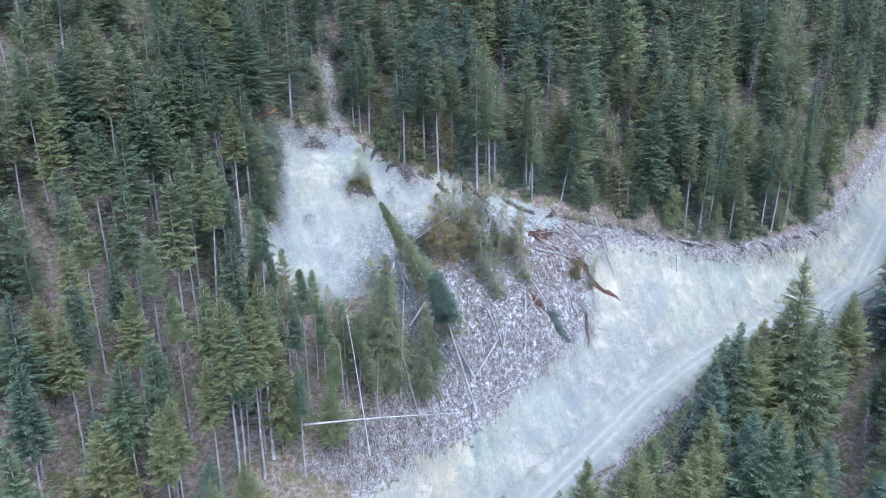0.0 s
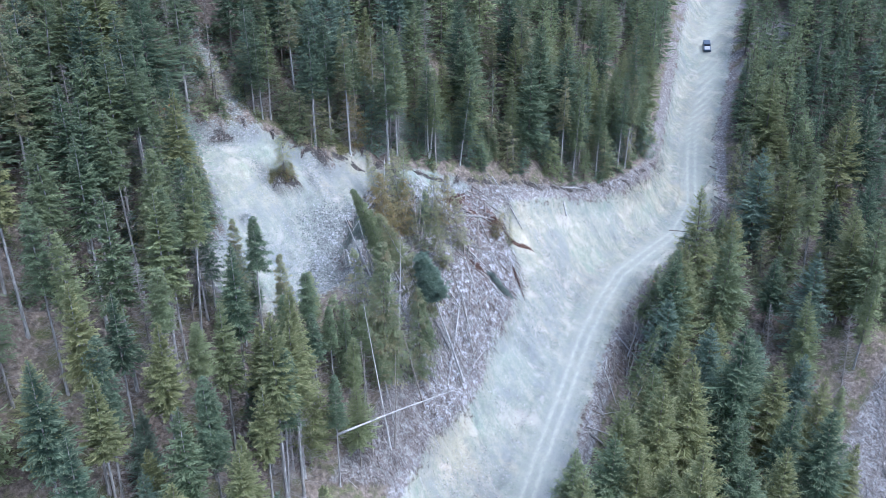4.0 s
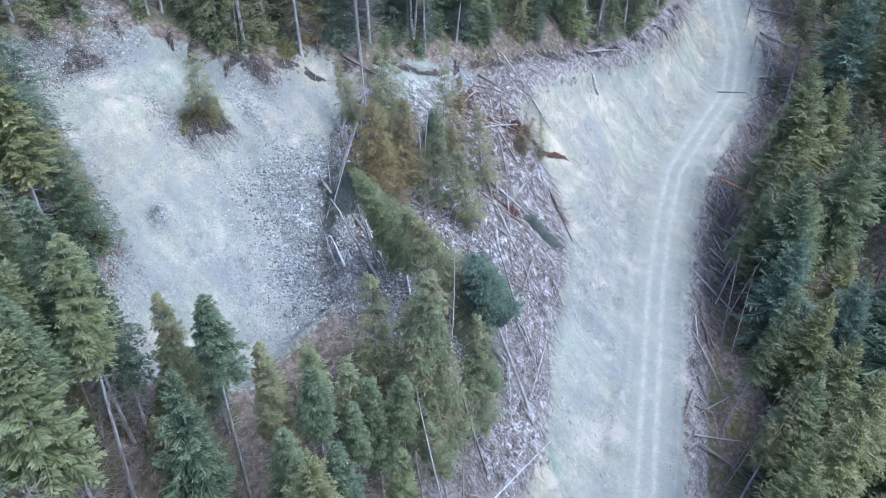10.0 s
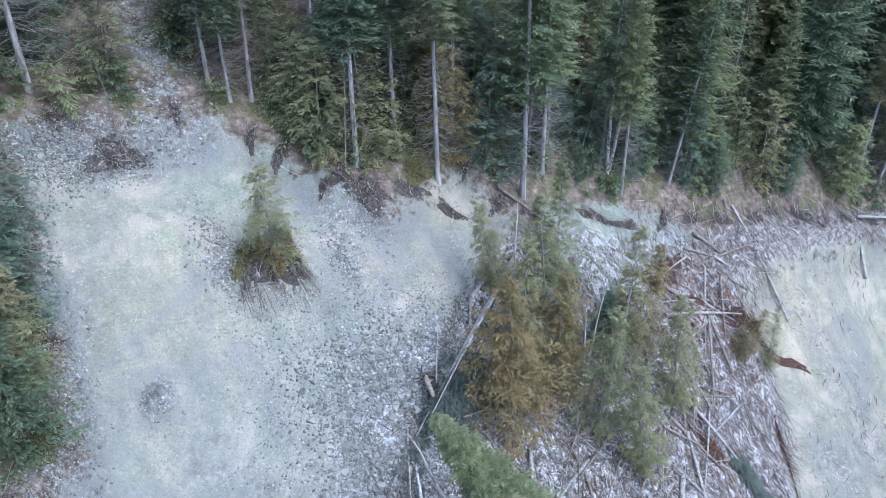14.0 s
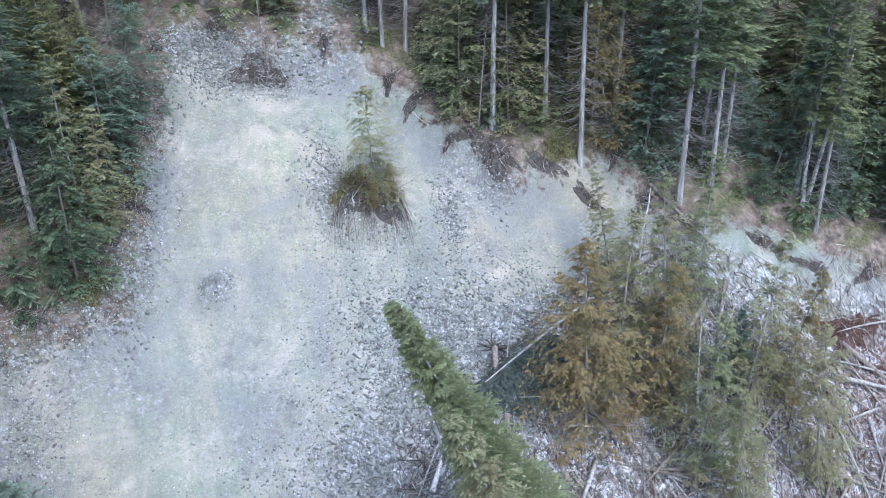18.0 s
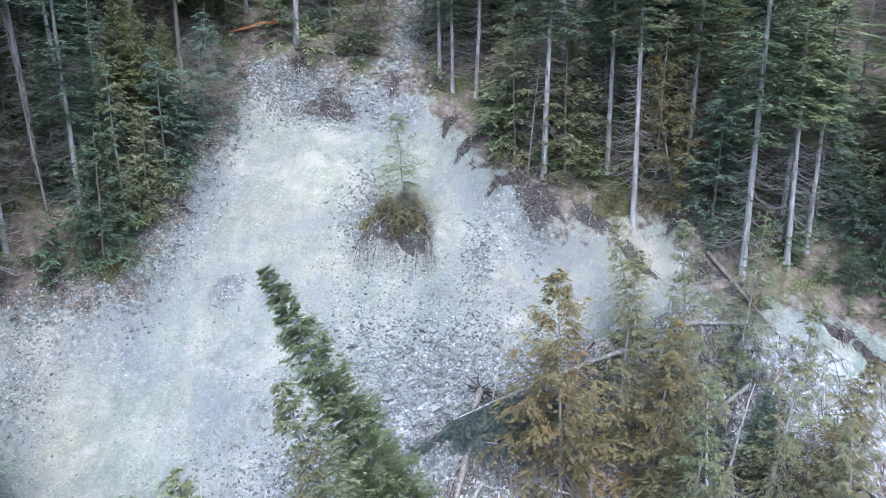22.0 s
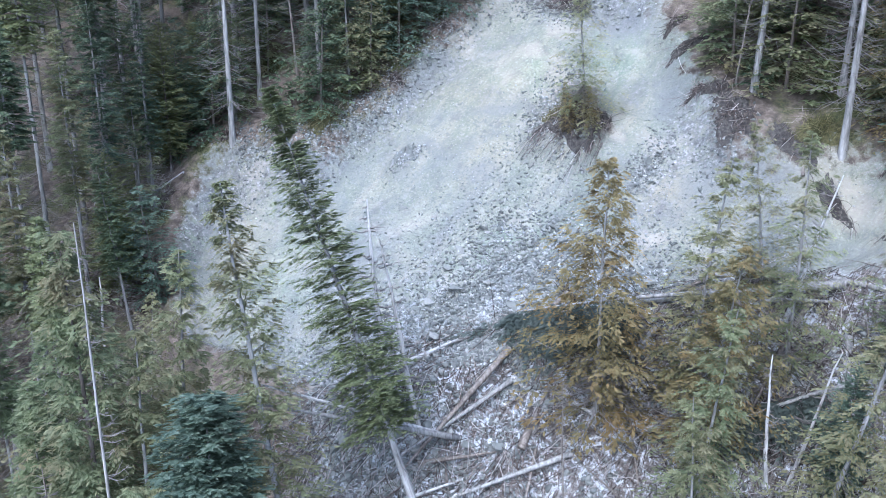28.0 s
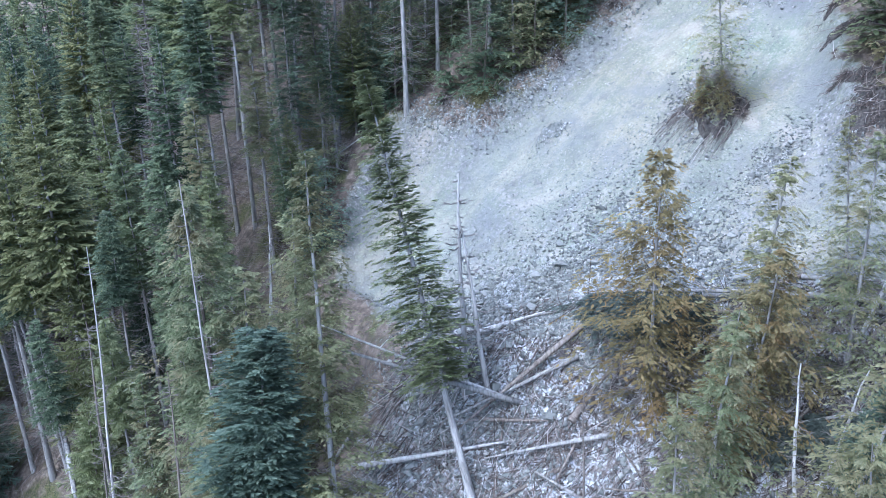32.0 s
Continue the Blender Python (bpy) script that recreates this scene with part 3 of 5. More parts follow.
def lace(V, r, start, ahead, length, lift, sag, curl, twigs, leaves, leaf, hang):
    """One limb of loose, lacy foliage: side twigs that droop from the limb, each with a few small leaves of its own."""
    side = np.array([-ahead[1], ahead[0], 0.0])
    up = np.array((0, 0, 1.0))
    bend = r.normal(0, 0.16)
    s = np.sort(r.uniform(0.12, 1.0, twigs))
    base = start + np.outer(s * length, ahead) + np.outer(length * (lift * s - sag * s**2 + curl * s**4), up) + np.outer(bend * length * s**2, side)
    w = np.where(np.arange(twigs) % 2, 1.0, -1.0)
    far = (0.10 + 0.32 * length * np.sin(np.pi * (0.25 + 0.6 * s))) * r.uniform(0.5, 1.25, twigs)
    way = side * (w * r.uniform(0.25, 0.95, twigs))[:, None] + ahead * r.uniform(0.35, 1.0, twigs)[:, None]
    way /= np.linalg.norm(way, axis=1)[:, None]
    u = np.linspace(0.15, 1.0, leaves)[None, :] + r.uniform(-0.08, 0.08, (twigs, leaves))
    drop = far[:, None] * (r.uniform(0.0, 0.25, twigs)[:, None] * u + hang * r.uniform(0.6, 1.3, twigs)[:, None] * u**2)
    at = base[:, None] + way[:, None] * (far[:, None] * u)[..., None] - up * drop[..., None]
    turn = np.where(np.arange(leaves) % 2, 0.55, -0.55)[None, :] + r.normal(0, 0.16, (twigs, leaves))
    cross = np.stack([-way[:, 1], way[:, 0], 0 * way[:, 0]], 1)
    out = way[:, None] * np.cos(turn)[..., None] + cross[:, None] * np.sin(turn)[..., None] - up * (hang * r.uniform(0.2, 1.1, (twigs, leaves)))[..., None]
    out /= np.linalg.norm(out, axis=2)[..., None]
    size = leaf * r.uniform(0.6, 1.5, (twigs, leaves))
    wide = np.cross(out, up + r.normal(0, 0.35, (twigs, leaves, 3)))
    wide *= (size * 0.12 + 0.012)[..., None]
    tip = at + out * size[..., None]
    mid = at + out * (size * 0.5)[..., None]
    a, b = np.stack([at, mid + wide, tip], 2).reshape(-1, 3, 3), np.stack([at, mid - wide, tip], 2).reshape(-1, 3, 3)
    # the woody part of each twig, hair-thin
    thin = cross * 0.012
    stem = np.stack([base + thin, base - thin, at[:, -1]], 1)
    limb = np.stack([start + side * 0.03, start - side * 0.03, base[-1]])[None]
    V.append(np.concatenate([a, b, stem, limb]))
    # same painted shading for lacy limbs: dark inside, pale at the twig ends
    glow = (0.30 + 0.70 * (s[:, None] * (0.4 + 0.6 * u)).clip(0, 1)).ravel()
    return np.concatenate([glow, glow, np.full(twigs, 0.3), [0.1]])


def crown_mesh(name, r, H, R, low, material, levels, per, segs, blade=0.25, droop=0.45, lift=0.18, curl=0.12, width=0.34, gaps=0.08, shape=0.92, hang=0.1, axis=None, steep=0.66, leaves=0):
    """A conifer's crown: ragged limbs all the way from the height low to the tip, each level turned against the last."""
    V, young = [], []
    bulge = r.uniform(0, 6.3, 3)
    for h in np.linspace(0, 1, levels) ** 0.92:
        # a pointed top that widens down to the full spread and draws in a little at the foot
        reach = R * min(1.0, (1 - h) * (H - low) / (steep * H)) ** shape * (0.72 + 0.28 * min(1.0, h * 5)) + 0.12
        turn = r.uniform(0, 6.3)
        count = max(4, int(per * (1 - 0.45 * h)))
        whorl = r.uniform(0.75, 1.12)
        for j in range(count):
            if r.random() < gaps:
                continue
            a = turn + 2 * math.pi * j / count + r.normal(0, 0.3)
            L = reach * whorl * (0.5 + 0.62 * r.random() ** 0.6) * (1 + 0.16 * math.sin(a + bulge[0]) + 0.12 * math.sin(2 * a + bulge[1] + 4 * h))
            z = min(low + (H - low) * (h + r.normal(0, 0.5 / levels)), H)
            o = axis(z) if axis else (0, 0)
            foot, ahead, rise, sag = np.array([o[0], o[1], z]), np.array([math.cos(a), math.sin(a), 0.0]), lift + 0.75 * h**1.5 + r.normal(0, 0.08), droop * r.uniform(0.6, 1.4) * (1 - 0.6 * h)
            if leaves:
                outer = lace(V, r, foot, ahead, L, rise, sag, curl, segs, leaves, blade * (1 - 0.3 * h), hang)
            else:
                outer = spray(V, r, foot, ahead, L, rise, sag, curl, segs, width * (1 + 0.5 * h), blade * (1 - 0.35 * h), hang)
            # upper limbs get more of the painted light
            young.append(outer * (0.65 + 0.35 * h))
    v = np.concatenate(V)
    me = bpy.data.meshes.new(name)
    me.vertices.add(len(v) * 3)
    me.vertices.foreach_set("co", v.ravel())
    me.loops.add(len(v) * 3)
    me.loops.foreach_set("vertex_index", np.arange(len(v) * 3))
    me.polygons.add(len(v))
    me.polygons.foreach_set("loop_start", np.arange(0, len(v) * 3, 3))
    me.update(calc_edges=True)
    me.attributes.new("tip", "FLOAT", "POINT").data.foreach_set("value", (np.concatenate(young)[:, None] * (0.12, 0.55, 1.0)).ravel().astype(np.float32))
    me.materials.append(material)
    return me


def twig_mesh(name, r, lo, hi, length, count, material, rise=0.1, thick=0.03, fork=2, axis=None):
    """Dead limbs: thin tapering sticks, each with a few side twigs."""
    V, F = [], []

    def stick(p, q, mid, w):
        v, f = tube([p, mid, q], [w, w * 0.7, w * 0.25], 3, len(V))
        V.extend(v), F.extend(f)

    for _ in range(count):
        h = r.uniform(lo, hi)
        k = (h - lo) / (hi - lo + 1e-6)
        a, L = r.uniform(0, 6.3), length * r.uniform(0.45, 1.1) * (1.1 - 0.75 * k)
        d = np.array([math.cos(a), math.sin(a), 0])
        o = axis(h) if axis else (0, 0)
        p = np.array([o[0], o[1], h])
        up = r.normal(rise, 0.15)
        q = p + d * L + np.array((0, 0, L * up))
        mid = (p + q) / 2 - np.array((0, 0, L * 0.16))
        stick(p, q, mid, thick)
        for _ in range(fork):
            s = r.uniform(0.3, 0.9)
            b = p + (q - p) * s - np.array((0, 0, L * 0.08))
            e = b + np.array([math.cos(a + r.choice((-0.8, 0.8))), math.sin(a + r.choice((-0.8, 0.8))), r.normal(-0.1, 0.3)]) * L * 0.35
            stick(b, e, (b + e) / 2, thick * 0.5)
    me = bpy.data.meshes.new(name)
    me.from_pydata(V, [], F)
    me.materials.append(material)
    return me


def assemble(name, label, category, parts, group):
    root = tagged(new(name), label, category, group)
    for part_name, me in parts:
        o = new(part_name, me)
        o.parent = root
        if part_name == "deadwood":
            tagged(o, kind="stuff")
    return root


def make_conifer(name, seed, H, R, low, needles, label, levels=38, per=8, segs=5, bark=BARK, stubs=40, girth=0.0078, limb=0.9, group="forest trees", **more):
    r = np.random.default_rng(seed)
    trunk, axis = trunk_mesh("trunk", r, H, girth * H, bark)
    parts = [("trunk", trunk), ("crown", crown_mesh("crown", r, H, R, low, needles, levels, per, segs, axis=axis, **more))]
    if stubs:
        parts.append(("deadwood", twig_mesh("deadwood", r, max(1.2, low * 0.2), low + 0.25 * (H - low), R * limb, stubs, WITHERED, -0.05, 0.022, 2, axis)))
    return assemble(name, label, "tree", parts, group)


def make_snag(name, seed, H, label, bark=PALE, twigs=60, reach=1.6, sweep=0.0, girth=0.0075):
    r = np.random.default_rng(seed)
    trunk, axis = trunk_mesh("trunk", r, H, girth * H + 0.02, bark, 0.2, sweep)
    parts = [("trunk", trunk)]
    if twigs:
        parts.append(("deadwood", twig_mesh("deadwood", r, H * 0.2, H * 0.98, reach, twigs, WITHERED, 0.05, 0.025, 3, axis)))
    return assemble(name, label, "tree", parts, "dead trees")


FULL = dict(levels=46, per=10, segs=10, width=0.22, blade=0.23, shape=0.9, lift=0.10, droop=0.52, curl=0.26, gaps=0.07, steep=0.52)
FROND = dict(droop=0.6, lift=0.24, curl=0.22, gaps=0.36, hang=0.5, blade=0.3, shape=0.8, leaves=7)
THIN = dict(per=8, segs=8, leaves=6, blade=0.34, shape=0.75, limb=0.95, gaps=0.16, droop=0.55, curl=0.24, hang=0.25)
PROTO = {
    "spruce": [make_conifer("spruce", 10 + k, 22, 3.6 + 0.2 * k, 2.2 + 1.2 * k, SPRUCE, "tall dark green spruce with a full pointed crown", stubs=15, **FULL) for k in range(4)],
    "fir": [make_conifer("fir", 20 + k, 20, 3.7, 2.0, FIR, "blue-green fir with dense layered boughs", stubs=0, **FULL) for k in range(2)],
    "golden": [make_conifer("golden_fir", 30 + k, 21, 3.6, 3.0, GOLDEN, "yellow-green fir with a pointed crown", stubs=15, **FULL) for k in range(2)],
    "edge": [make_conifer("bare_stemmed_spruce", 40 + k, 23, 2.7, 7.5 + 2.0 * k, (SPRUCE, SPRUCE, CEDAR)[k], "tall spruce with a bare grey trunk below its crown", bark=PALE, stubs=170, levels=38, **THIN) for k in range(3)],
    "stemmed": [make_conifer("spruce", 70 + k, 25, 3.7, 12.0 + 1.2 * k, (SPRUCE, SPRUCE, GOLDEN)[k], "tall spruce with a full pointed crown above a bare trunk", bark=PALE, stubs=100, **{**FULL, "levels": 36}) for k in range(3)],
    "tall": [make_conifer("slender_tall_spruce", 46 + k, 25, 3.3, 14.5 + 1.5 * k, SPRUCE, "slender tall spruce with a long bare pale trunk", bark=PALE, stubs=120, levels=38, girth=0.0066, **THIN) for k in range(3)],
    "cedar": [make_conifer("cedar", 50 + k, 15, 2.9, 0.9, CEDAR, "olive cedar with sparse drooping sprays", levels=34, per=7, segs=9, stubs=60, bark=PALE, group="cedars", **FROND) for k in range(3)],
    "rusty": [make_conifer("rusty_cedar", 55 + k, 12, 3.6, 0.7, RUSTY, "cedar with rust-gold withering sprays amid slide debris", levels=36, per=7, segs=10, stubs=90, bark=PALE, group="cedars", **FROND) for k in range(2)],
    "withered": [make_snag("dead_spruce", 60 + k, 19, "dead grey spruce with withered brown twigs", BARK, 240, 2.2) for k in range(2)],
    "pole": [make_snag("bare_pole_tree", 65 + k, 16, "thin bare pole of a dead tree", BARK, 70, 1.1, girth=0.0052) for k in range(2)],
    "young": [make_conifer("young_conifer", 80 + k, 6.5, 1.9, 0.2, (FIR, SPRUCE, CEDAR)[k], "young green conifer under the taller trees", levels=18, per=8, segs=7, leaves=6, blade=0.24, stubs=0, gaps=0.1, hang=0.3, shape=0.8, group="undergrowth") for k in range(3)],
}
# plain versions for the woods behind and the thickets, which are joined into one object each
FAR = [crown_mesh("far_crown", np.random.default_rng(90 + k), 22, 3.7, 2.0, SPRUCE, 28, 9, 5, width=0.28, blade=0.45, shape=0.86, droop=0.5, lift=0.1, curl=0.26) for k in range(3)]
BRUSH = [crown_mesh("brush_crown", np.random.default_rng(96 + k), 2.4, 1.3, 0.1, SPRUCE, 7, 6, 6, gaps=0.15, hang=0.3, width=0.3, blade=0.2) for k in range(3)]
USED = set()


def plant(kind, x, y, size=1.0, lean=(0.0, 0.0), spin=None, sink=0.1, label="", tall=None, which=None, z=None):
    """One more tree of a kind, standing on the ground. lean: degrees towards +x and +y."""
    some = PROTO[kind]
    pick = some[int(rng.integers(len(some))) if which is None else which]
    spin = rng.uniform(0, 360) if spin is None else spin
    tall = rng.uniform(0.94, 1.06) if tall is None else tall
    m = pose(x, y, (height(x, y) if z is None else z) - sink, -lean[1], lean[0], 0) @ pose(0, 0, 0, 0, 0, spin) @ Matrix.Diagonal((size, size, size * tall, 1))
    ob = copy_thing(pick, m) if pick in USED else pick
    USED.add(pick)
    ob.matrix_basis = m
    if label:
        tagged(ob, label)
    STANDING.append((x, y))
    return ob


STANDING = []


def free(x, y, gap):
    return all((x - a) ** 2 + (y - b) ** 2 > gap * gap for a, b in STANDING)


def arrays(me):
    v = np.empty(len(me.vertices) * 3)
    me.vertices.foreach_get("co", v)
    n = len(me.loops)
    f = np.empty(n, np.int64)
    me.loops.foreach_get("vertex_index", f)
    return v.reshape(-1, 3), f


def joined(name, pieces, material, side, values=()):
    """One mesh out of many (vertices, face corners) with faces of that many sides. values: name and arrays for each point."""
    verts = np.concatenate([v for v, _ in pieces])
    start = np.cumsum([0] + [len(v) for v, _ in pieces[:-1]])
    loops = np.concatenate([f + s for (_, f), s in zip(pieces, start)])
    me = bpy.data.meshes.new(name)
    me.vertices.add(len(verts))
    me.vertices.foreach_set("co", verts.ravel())
    me.loops.add(len(loops))
    me.loops.foreach_set("vertex_index", loops)
    me.polygons.add(len(loops) // side)
    me.polygons.foreach_set("loop_start", np.arange(0, len(loops), side))
    me.update(calc_edges=True)
    for key, value in values:
        me.attributes.new(key, "FLOAT", "POINT").data.foreach_set("value", np.concatenate(value).astype(np.float32))
    me.materials.append(material)
    return new(name, me)

# ---------------------------------------------------------------- trees that stand out, by place
for x, y, s in [(-2.6, 19.2, 1.0), (3.0, 17.3, 0.95), (1.5, 20.5, 0.9), (9.3, 15.0, 1.12), (12.1, 16.0, 0.95), (11.9, 17.5, 0.85), (13.5, 17.2, 0.9), (18.9, 16.2, 0.8), (19.6, 14.2, 0.8), (49.0, 9.2, 0.85), (54.1, 9.1, 0.85), (57.3, 6.8, 0.8), (63.9, 6.2, 0.85), (66.2, 6.0, 0.85), (71.8, 9.1, 0.9), (51.3, 8.0, 0.85), (-33.8, 14.3, 1.05), (-30, 12.0, 0.9), (-10, 25.2, 0.8), (-9, 24.4, 0.7), (-7.4, 24.6, 0.8), (6.5, 20.2, 0.9)]:
    plant("edge", x, y, s, (rng.normal(0, 1.5), rng.normal(0, 1.5)))
# the slope on the near side of the scar
for x, y, s in [(-32.2, 15.6, 1.0), (-37.7, -4.6, 1.0), (-39.5, -1.2, 1.05), (-40.3, -5.4, 1.0), (-45.6, -12.2, 1.0), (-43.1, -15.5, 0.95), (-36.8, -21.2, 0.95), (-45.9, -23.0, 1.0), (-36, -19, 0.8), (-53, -8.4, 1.0), (-54.7, -4.8, 1.0), (-54.7, -16.7, 1.0), (-45.6, -21.8, 0.95), (-35, -1.5, 0.9), (-37, 2.5, 0.95), (-41, 3.5, 1.0), (-36, 8.5, 0.95), (-33.5, 9.5, 0.9)]:
    plant("tall", x, y, s * 0.95, (rng.normal(0, 1.5), rng.normal(0, 1.5)))
for x, y, h in [(-36.7, 4.1, 25.6), (-54.9, -13.4, 24), (-48.1, -17.3, 25), (-42.2, -6.9, 26), (-52.8, 16.0, 21), (-44.8, 9.2, 22), (-50.0, 6.7, 19), (-49.9, -10.4, 19), (-39.3, -13.9, 20), (-60.9, -23.7, 23), (-38.3, 11.1, 23), (-44, 6.4, 23), (-32.3, 6.2, 22), (-47.4, -6.4, 23), (-50.7, -10, 23), (-44.6, -11.9, 22), (-35.2, -10.4, 21), (-41.9, -15.6, 23), (-61.3, -18.3, 24), (-56, -18.9, 23), (-49.9, -24, 23), (-47.3, 0.3, 23)]:
    if free(x, y, 2.0):
        plant("stemmed", x, y, h / 24)
for x, y, h in [(-37.6, -22.3, 28), (-32.8, -18.7, 27.5), (-34.4, -20.9, 25), (-44.9, -26.7, 23), (-40.2, -23.6, 22), (-46.3, -28.5, 23), (-36.4, -17.4, 22)]:
    plant("stemmed", x, y, h / 25, which=2)
for x, y in [(-46.0, -8.9), (-44.6, -10.2)]:
    plant("withered", x, y, 1.1)
for x, y, h in [(-27.7, 22.8, 22), (21.3, 21.8, 22), (30.9, 18.5, 22), (49.9, 25.6, 22), (55, 20.3, 22), (59, 14.4, 21), (77.2, 23.3, 22), (85.5, 27.7, 22), (-46.4, 17.5, 22), (-54.1, 13.7, 22), (-40.8, 11.7, 22), (-59.3, 19.6, 22), (-37.3, 20.2, 22), (28.6, 15.5, 17)]:
    if free(x, y, 2.0):
        plant("spruce", x, y, h / 22)
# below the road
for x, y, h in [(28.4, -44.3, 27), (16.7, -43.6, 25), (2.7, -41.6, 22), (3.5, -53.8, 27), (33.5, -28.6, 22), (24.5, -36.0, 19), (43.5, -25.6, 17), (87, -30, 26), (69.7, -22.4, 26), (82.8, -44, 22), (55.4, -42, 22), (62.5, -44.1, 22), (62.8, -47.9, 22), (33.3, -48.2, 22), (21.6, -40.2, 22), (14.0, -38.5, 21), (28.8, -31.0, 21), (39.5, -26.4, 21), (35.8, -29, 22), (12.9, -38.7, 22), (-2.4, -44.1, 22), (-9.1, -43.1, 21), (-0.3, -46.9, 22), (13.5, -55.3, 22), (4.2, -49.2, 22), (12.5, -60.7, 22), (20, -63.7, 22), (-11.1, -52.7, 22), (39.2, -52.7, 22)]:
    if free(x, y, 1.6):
        # paler golden firs favoured here, their colour standing in for distance haze
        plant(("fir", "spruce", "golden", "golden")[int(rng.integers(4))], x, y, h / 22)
LARCH_TREE = make_conifer("yellow_larch", 95, 12, 1.8, 1.2, LARCH, "small yellow autumn larch beside the gravel track", stubs=0, gaps=0.15)
PROTO["larch"] = [LARCH_TREE]
plant("larch", -5.3, -40.6, 1.0)
# leaning stems along the lower edge of the road
for x, y, s, a, b in [(6, -34.5, 0.9, 32, -8), (4.2, -36.5, 0.85, 30, -4), (22, -28.6, 0.85, 26, 6), (26, -26.2, 0.8, 18, 8), (15.5, -31.4, 0.8, 24, -6), (30, -23.4, 0.75, 15, -5), (72, -15.2, 0.9, 16, 6), (78, -13.5, 0.9, 14, 4), (86, -8.5, 0.95, 10, -5), (92, -4, 0.9, 8, -8), (58, -16.5, 0.8, 12, -10), (36, -21.8, 0.8, 20, -6), (39.5, -20.3, 0.85, 24, -10), (33, -22.6, 0.85, 22, -12), (43.5, -18.6, 0.8, 18, -8), (47.5, -17.4, 0.85, 22, -6), (28, -25.4, 0.85, 26, -8), (19, -30.4, 0.85, 22, -10), (10, -34.4, 0.85, 26, -6), (52, -16.8, 0.8, 15, -8)]:
    plant("edge" if rng.random() < 0.6 else "pole", x, y, s, (a, b), tall=1.0)

# the stand between the scar and the track
for x, y, k, s, a, b in [(-13.3, -12.6, "cedar", 1.15, -3, 4), (-7.1, -15.2, "edge", 0.62, -9, 3), (-19.5, -14.2, "tall", 0.662, 2, 0), (-21.0, -13.0, "edge", 0.66, 0, 2), (-24.1, -13.7, "tall", 0.66, 0, 0), (-33.7, -17.7, "tall", 0.85, 0, 0), (-31.8, -5.1, "edge", 0.75, 0, 0), (-33.9, -2.0, "edge", 0.75, 0, 0), (-31.1, -14.3, "tall", 0.85, 0, 0), (-31.4, -18, "golden", 0.85, 0, 0), (-24, -17.5, "tall", 0.68, 3, 0), (-22.3, -19.4, "pole", 1.1, -2, 3), (-28.3, -16.4, "tall", 0.75, 0, 2), (-17, -17.3, "edge", 0.62, -8, 3), (-11, -17.2, "pole", 1.1, -12, 5), (-26.5, -12.5, "tall", 0.8, 0, 0), (-16.2, -8.8, "cedar", 1.0, 2, 2), (-24.7, -10.5, "tall", 0.662, 0, 0), (-28.5, -10, "edge", 0.8, 0, 0), (-19, -20, "pole", 0.9, 5, 3), (-29, -21, "tall", 0.66, 0, 0), (-22.5, -7, "cedar", 0.6, 4, 4), (-31, -8.5, "tall", 0.9, 0, 0)]:
    plant(k, x, y, s, (a, b))
# cedars on the slipped mass
for x, y, k, s, a, b in [(-1.2, 3.0, "rusty", 0.98, -4, 2), (1.6, 5.6, "cedar", 0.8, 2, 3), (3.2, 4.0, "rusty", 0.8, 5, 2), (5.2, 7.2, "cedar", 0.72, -4, 5), (8.2, 9.6, "cedar", 0.68, 6, 8), (8.5, 3.2, "cedar", 0.8, 8, 4), (2.8, 10.0, "cedar", 0.55, -12, 4), (11.6, 4.5, "rusty", 0.7, 12, 0), (12.5, 0.5, "cedar", 0.7, -8, 0), (4.6, 0.8, "cedar", 0.75, 3, 0), (0.6, -1.8, "pole", 0.5, -6, 2), (6.5, -2.2, "cedar", 0.7, -8, 4), (5.0, -9.5, "pole", 0.8, -14, 6), (22.3, 2.0, "rusty", 0.4, 20, -10), (25.0, 0.5, "cedar", 0.4, 10, 10)]:
    plant(k, x, y, s, (a, b))
PROTO["isle"] = [make_conifer("sparse_conifer", 57, 7, 2.1, 0.3, CEDAR, "small conifer", levels=24, per=7, segs=8, leaves=6, blade=0.2, gaps=0.3, hang=0.35, droop=0.5, shape=0.6, stubs=90, bark=PALE)]
plant("isle", -11.0, 15.9, 0.95, (-4, -6), tall=1.0, label="small sparse conifer on an island of turf in the scar")
HEROES = [make_conifer("leaning_fir", 101, 24, 2.6, 7.0, SPRUCE, "leaning spruce with its crown tipped over the scar", levels=70, per=10, segs=10, leaves=7, blade=0.27, shape=0.8, gaps=0.12, hang=0.15, stubs=40, bark=PALE, girth=0.0085), make_conifer("leaning_cedar", 102, 21, 2.6, 6.5, CEDAR, "leaning half-bare cedar with long swept dead limbs", levels=54, per=8, segs=10, stubs=190, bark=PALE, limb=1.1, **{**FROND, "blade": 0.2, "gaps": 0.24}), make_conifer("blue_fir", 103, 17, 2.2, 11.8, FIR, "slanting blue-green fir with a flat bushy top", levels=44, per=11, segs=10, leaves=7, blade=0.25, shape=0.45, stubs=25, bark=PALE), make_conifer("great_cedar", 104, 21, 3.8, 1.5, CEDAR, "broad green cedar with heavy drooping fronds", levels=56, per=9, segs=11, stubs=30, **FROND)]
for kind, ob in zip(("lean_fir", "lean_cedar", "blue_fir", "great_cedar"), HEROES):
    PROTO[kind] = [ob]
plant("lean_fir", -4.0, -4.6, 0.87, (-26, -1), tall=1.0, spin=0)
plant("lean_cedar", -1.2, -12.2, 1.27, (-23.3, 7.2), tall=1.0, spin=0)
plant("blue_fir", -2.2, -16.2, 1.34, (-13.6, 8.8), tall=1.0)
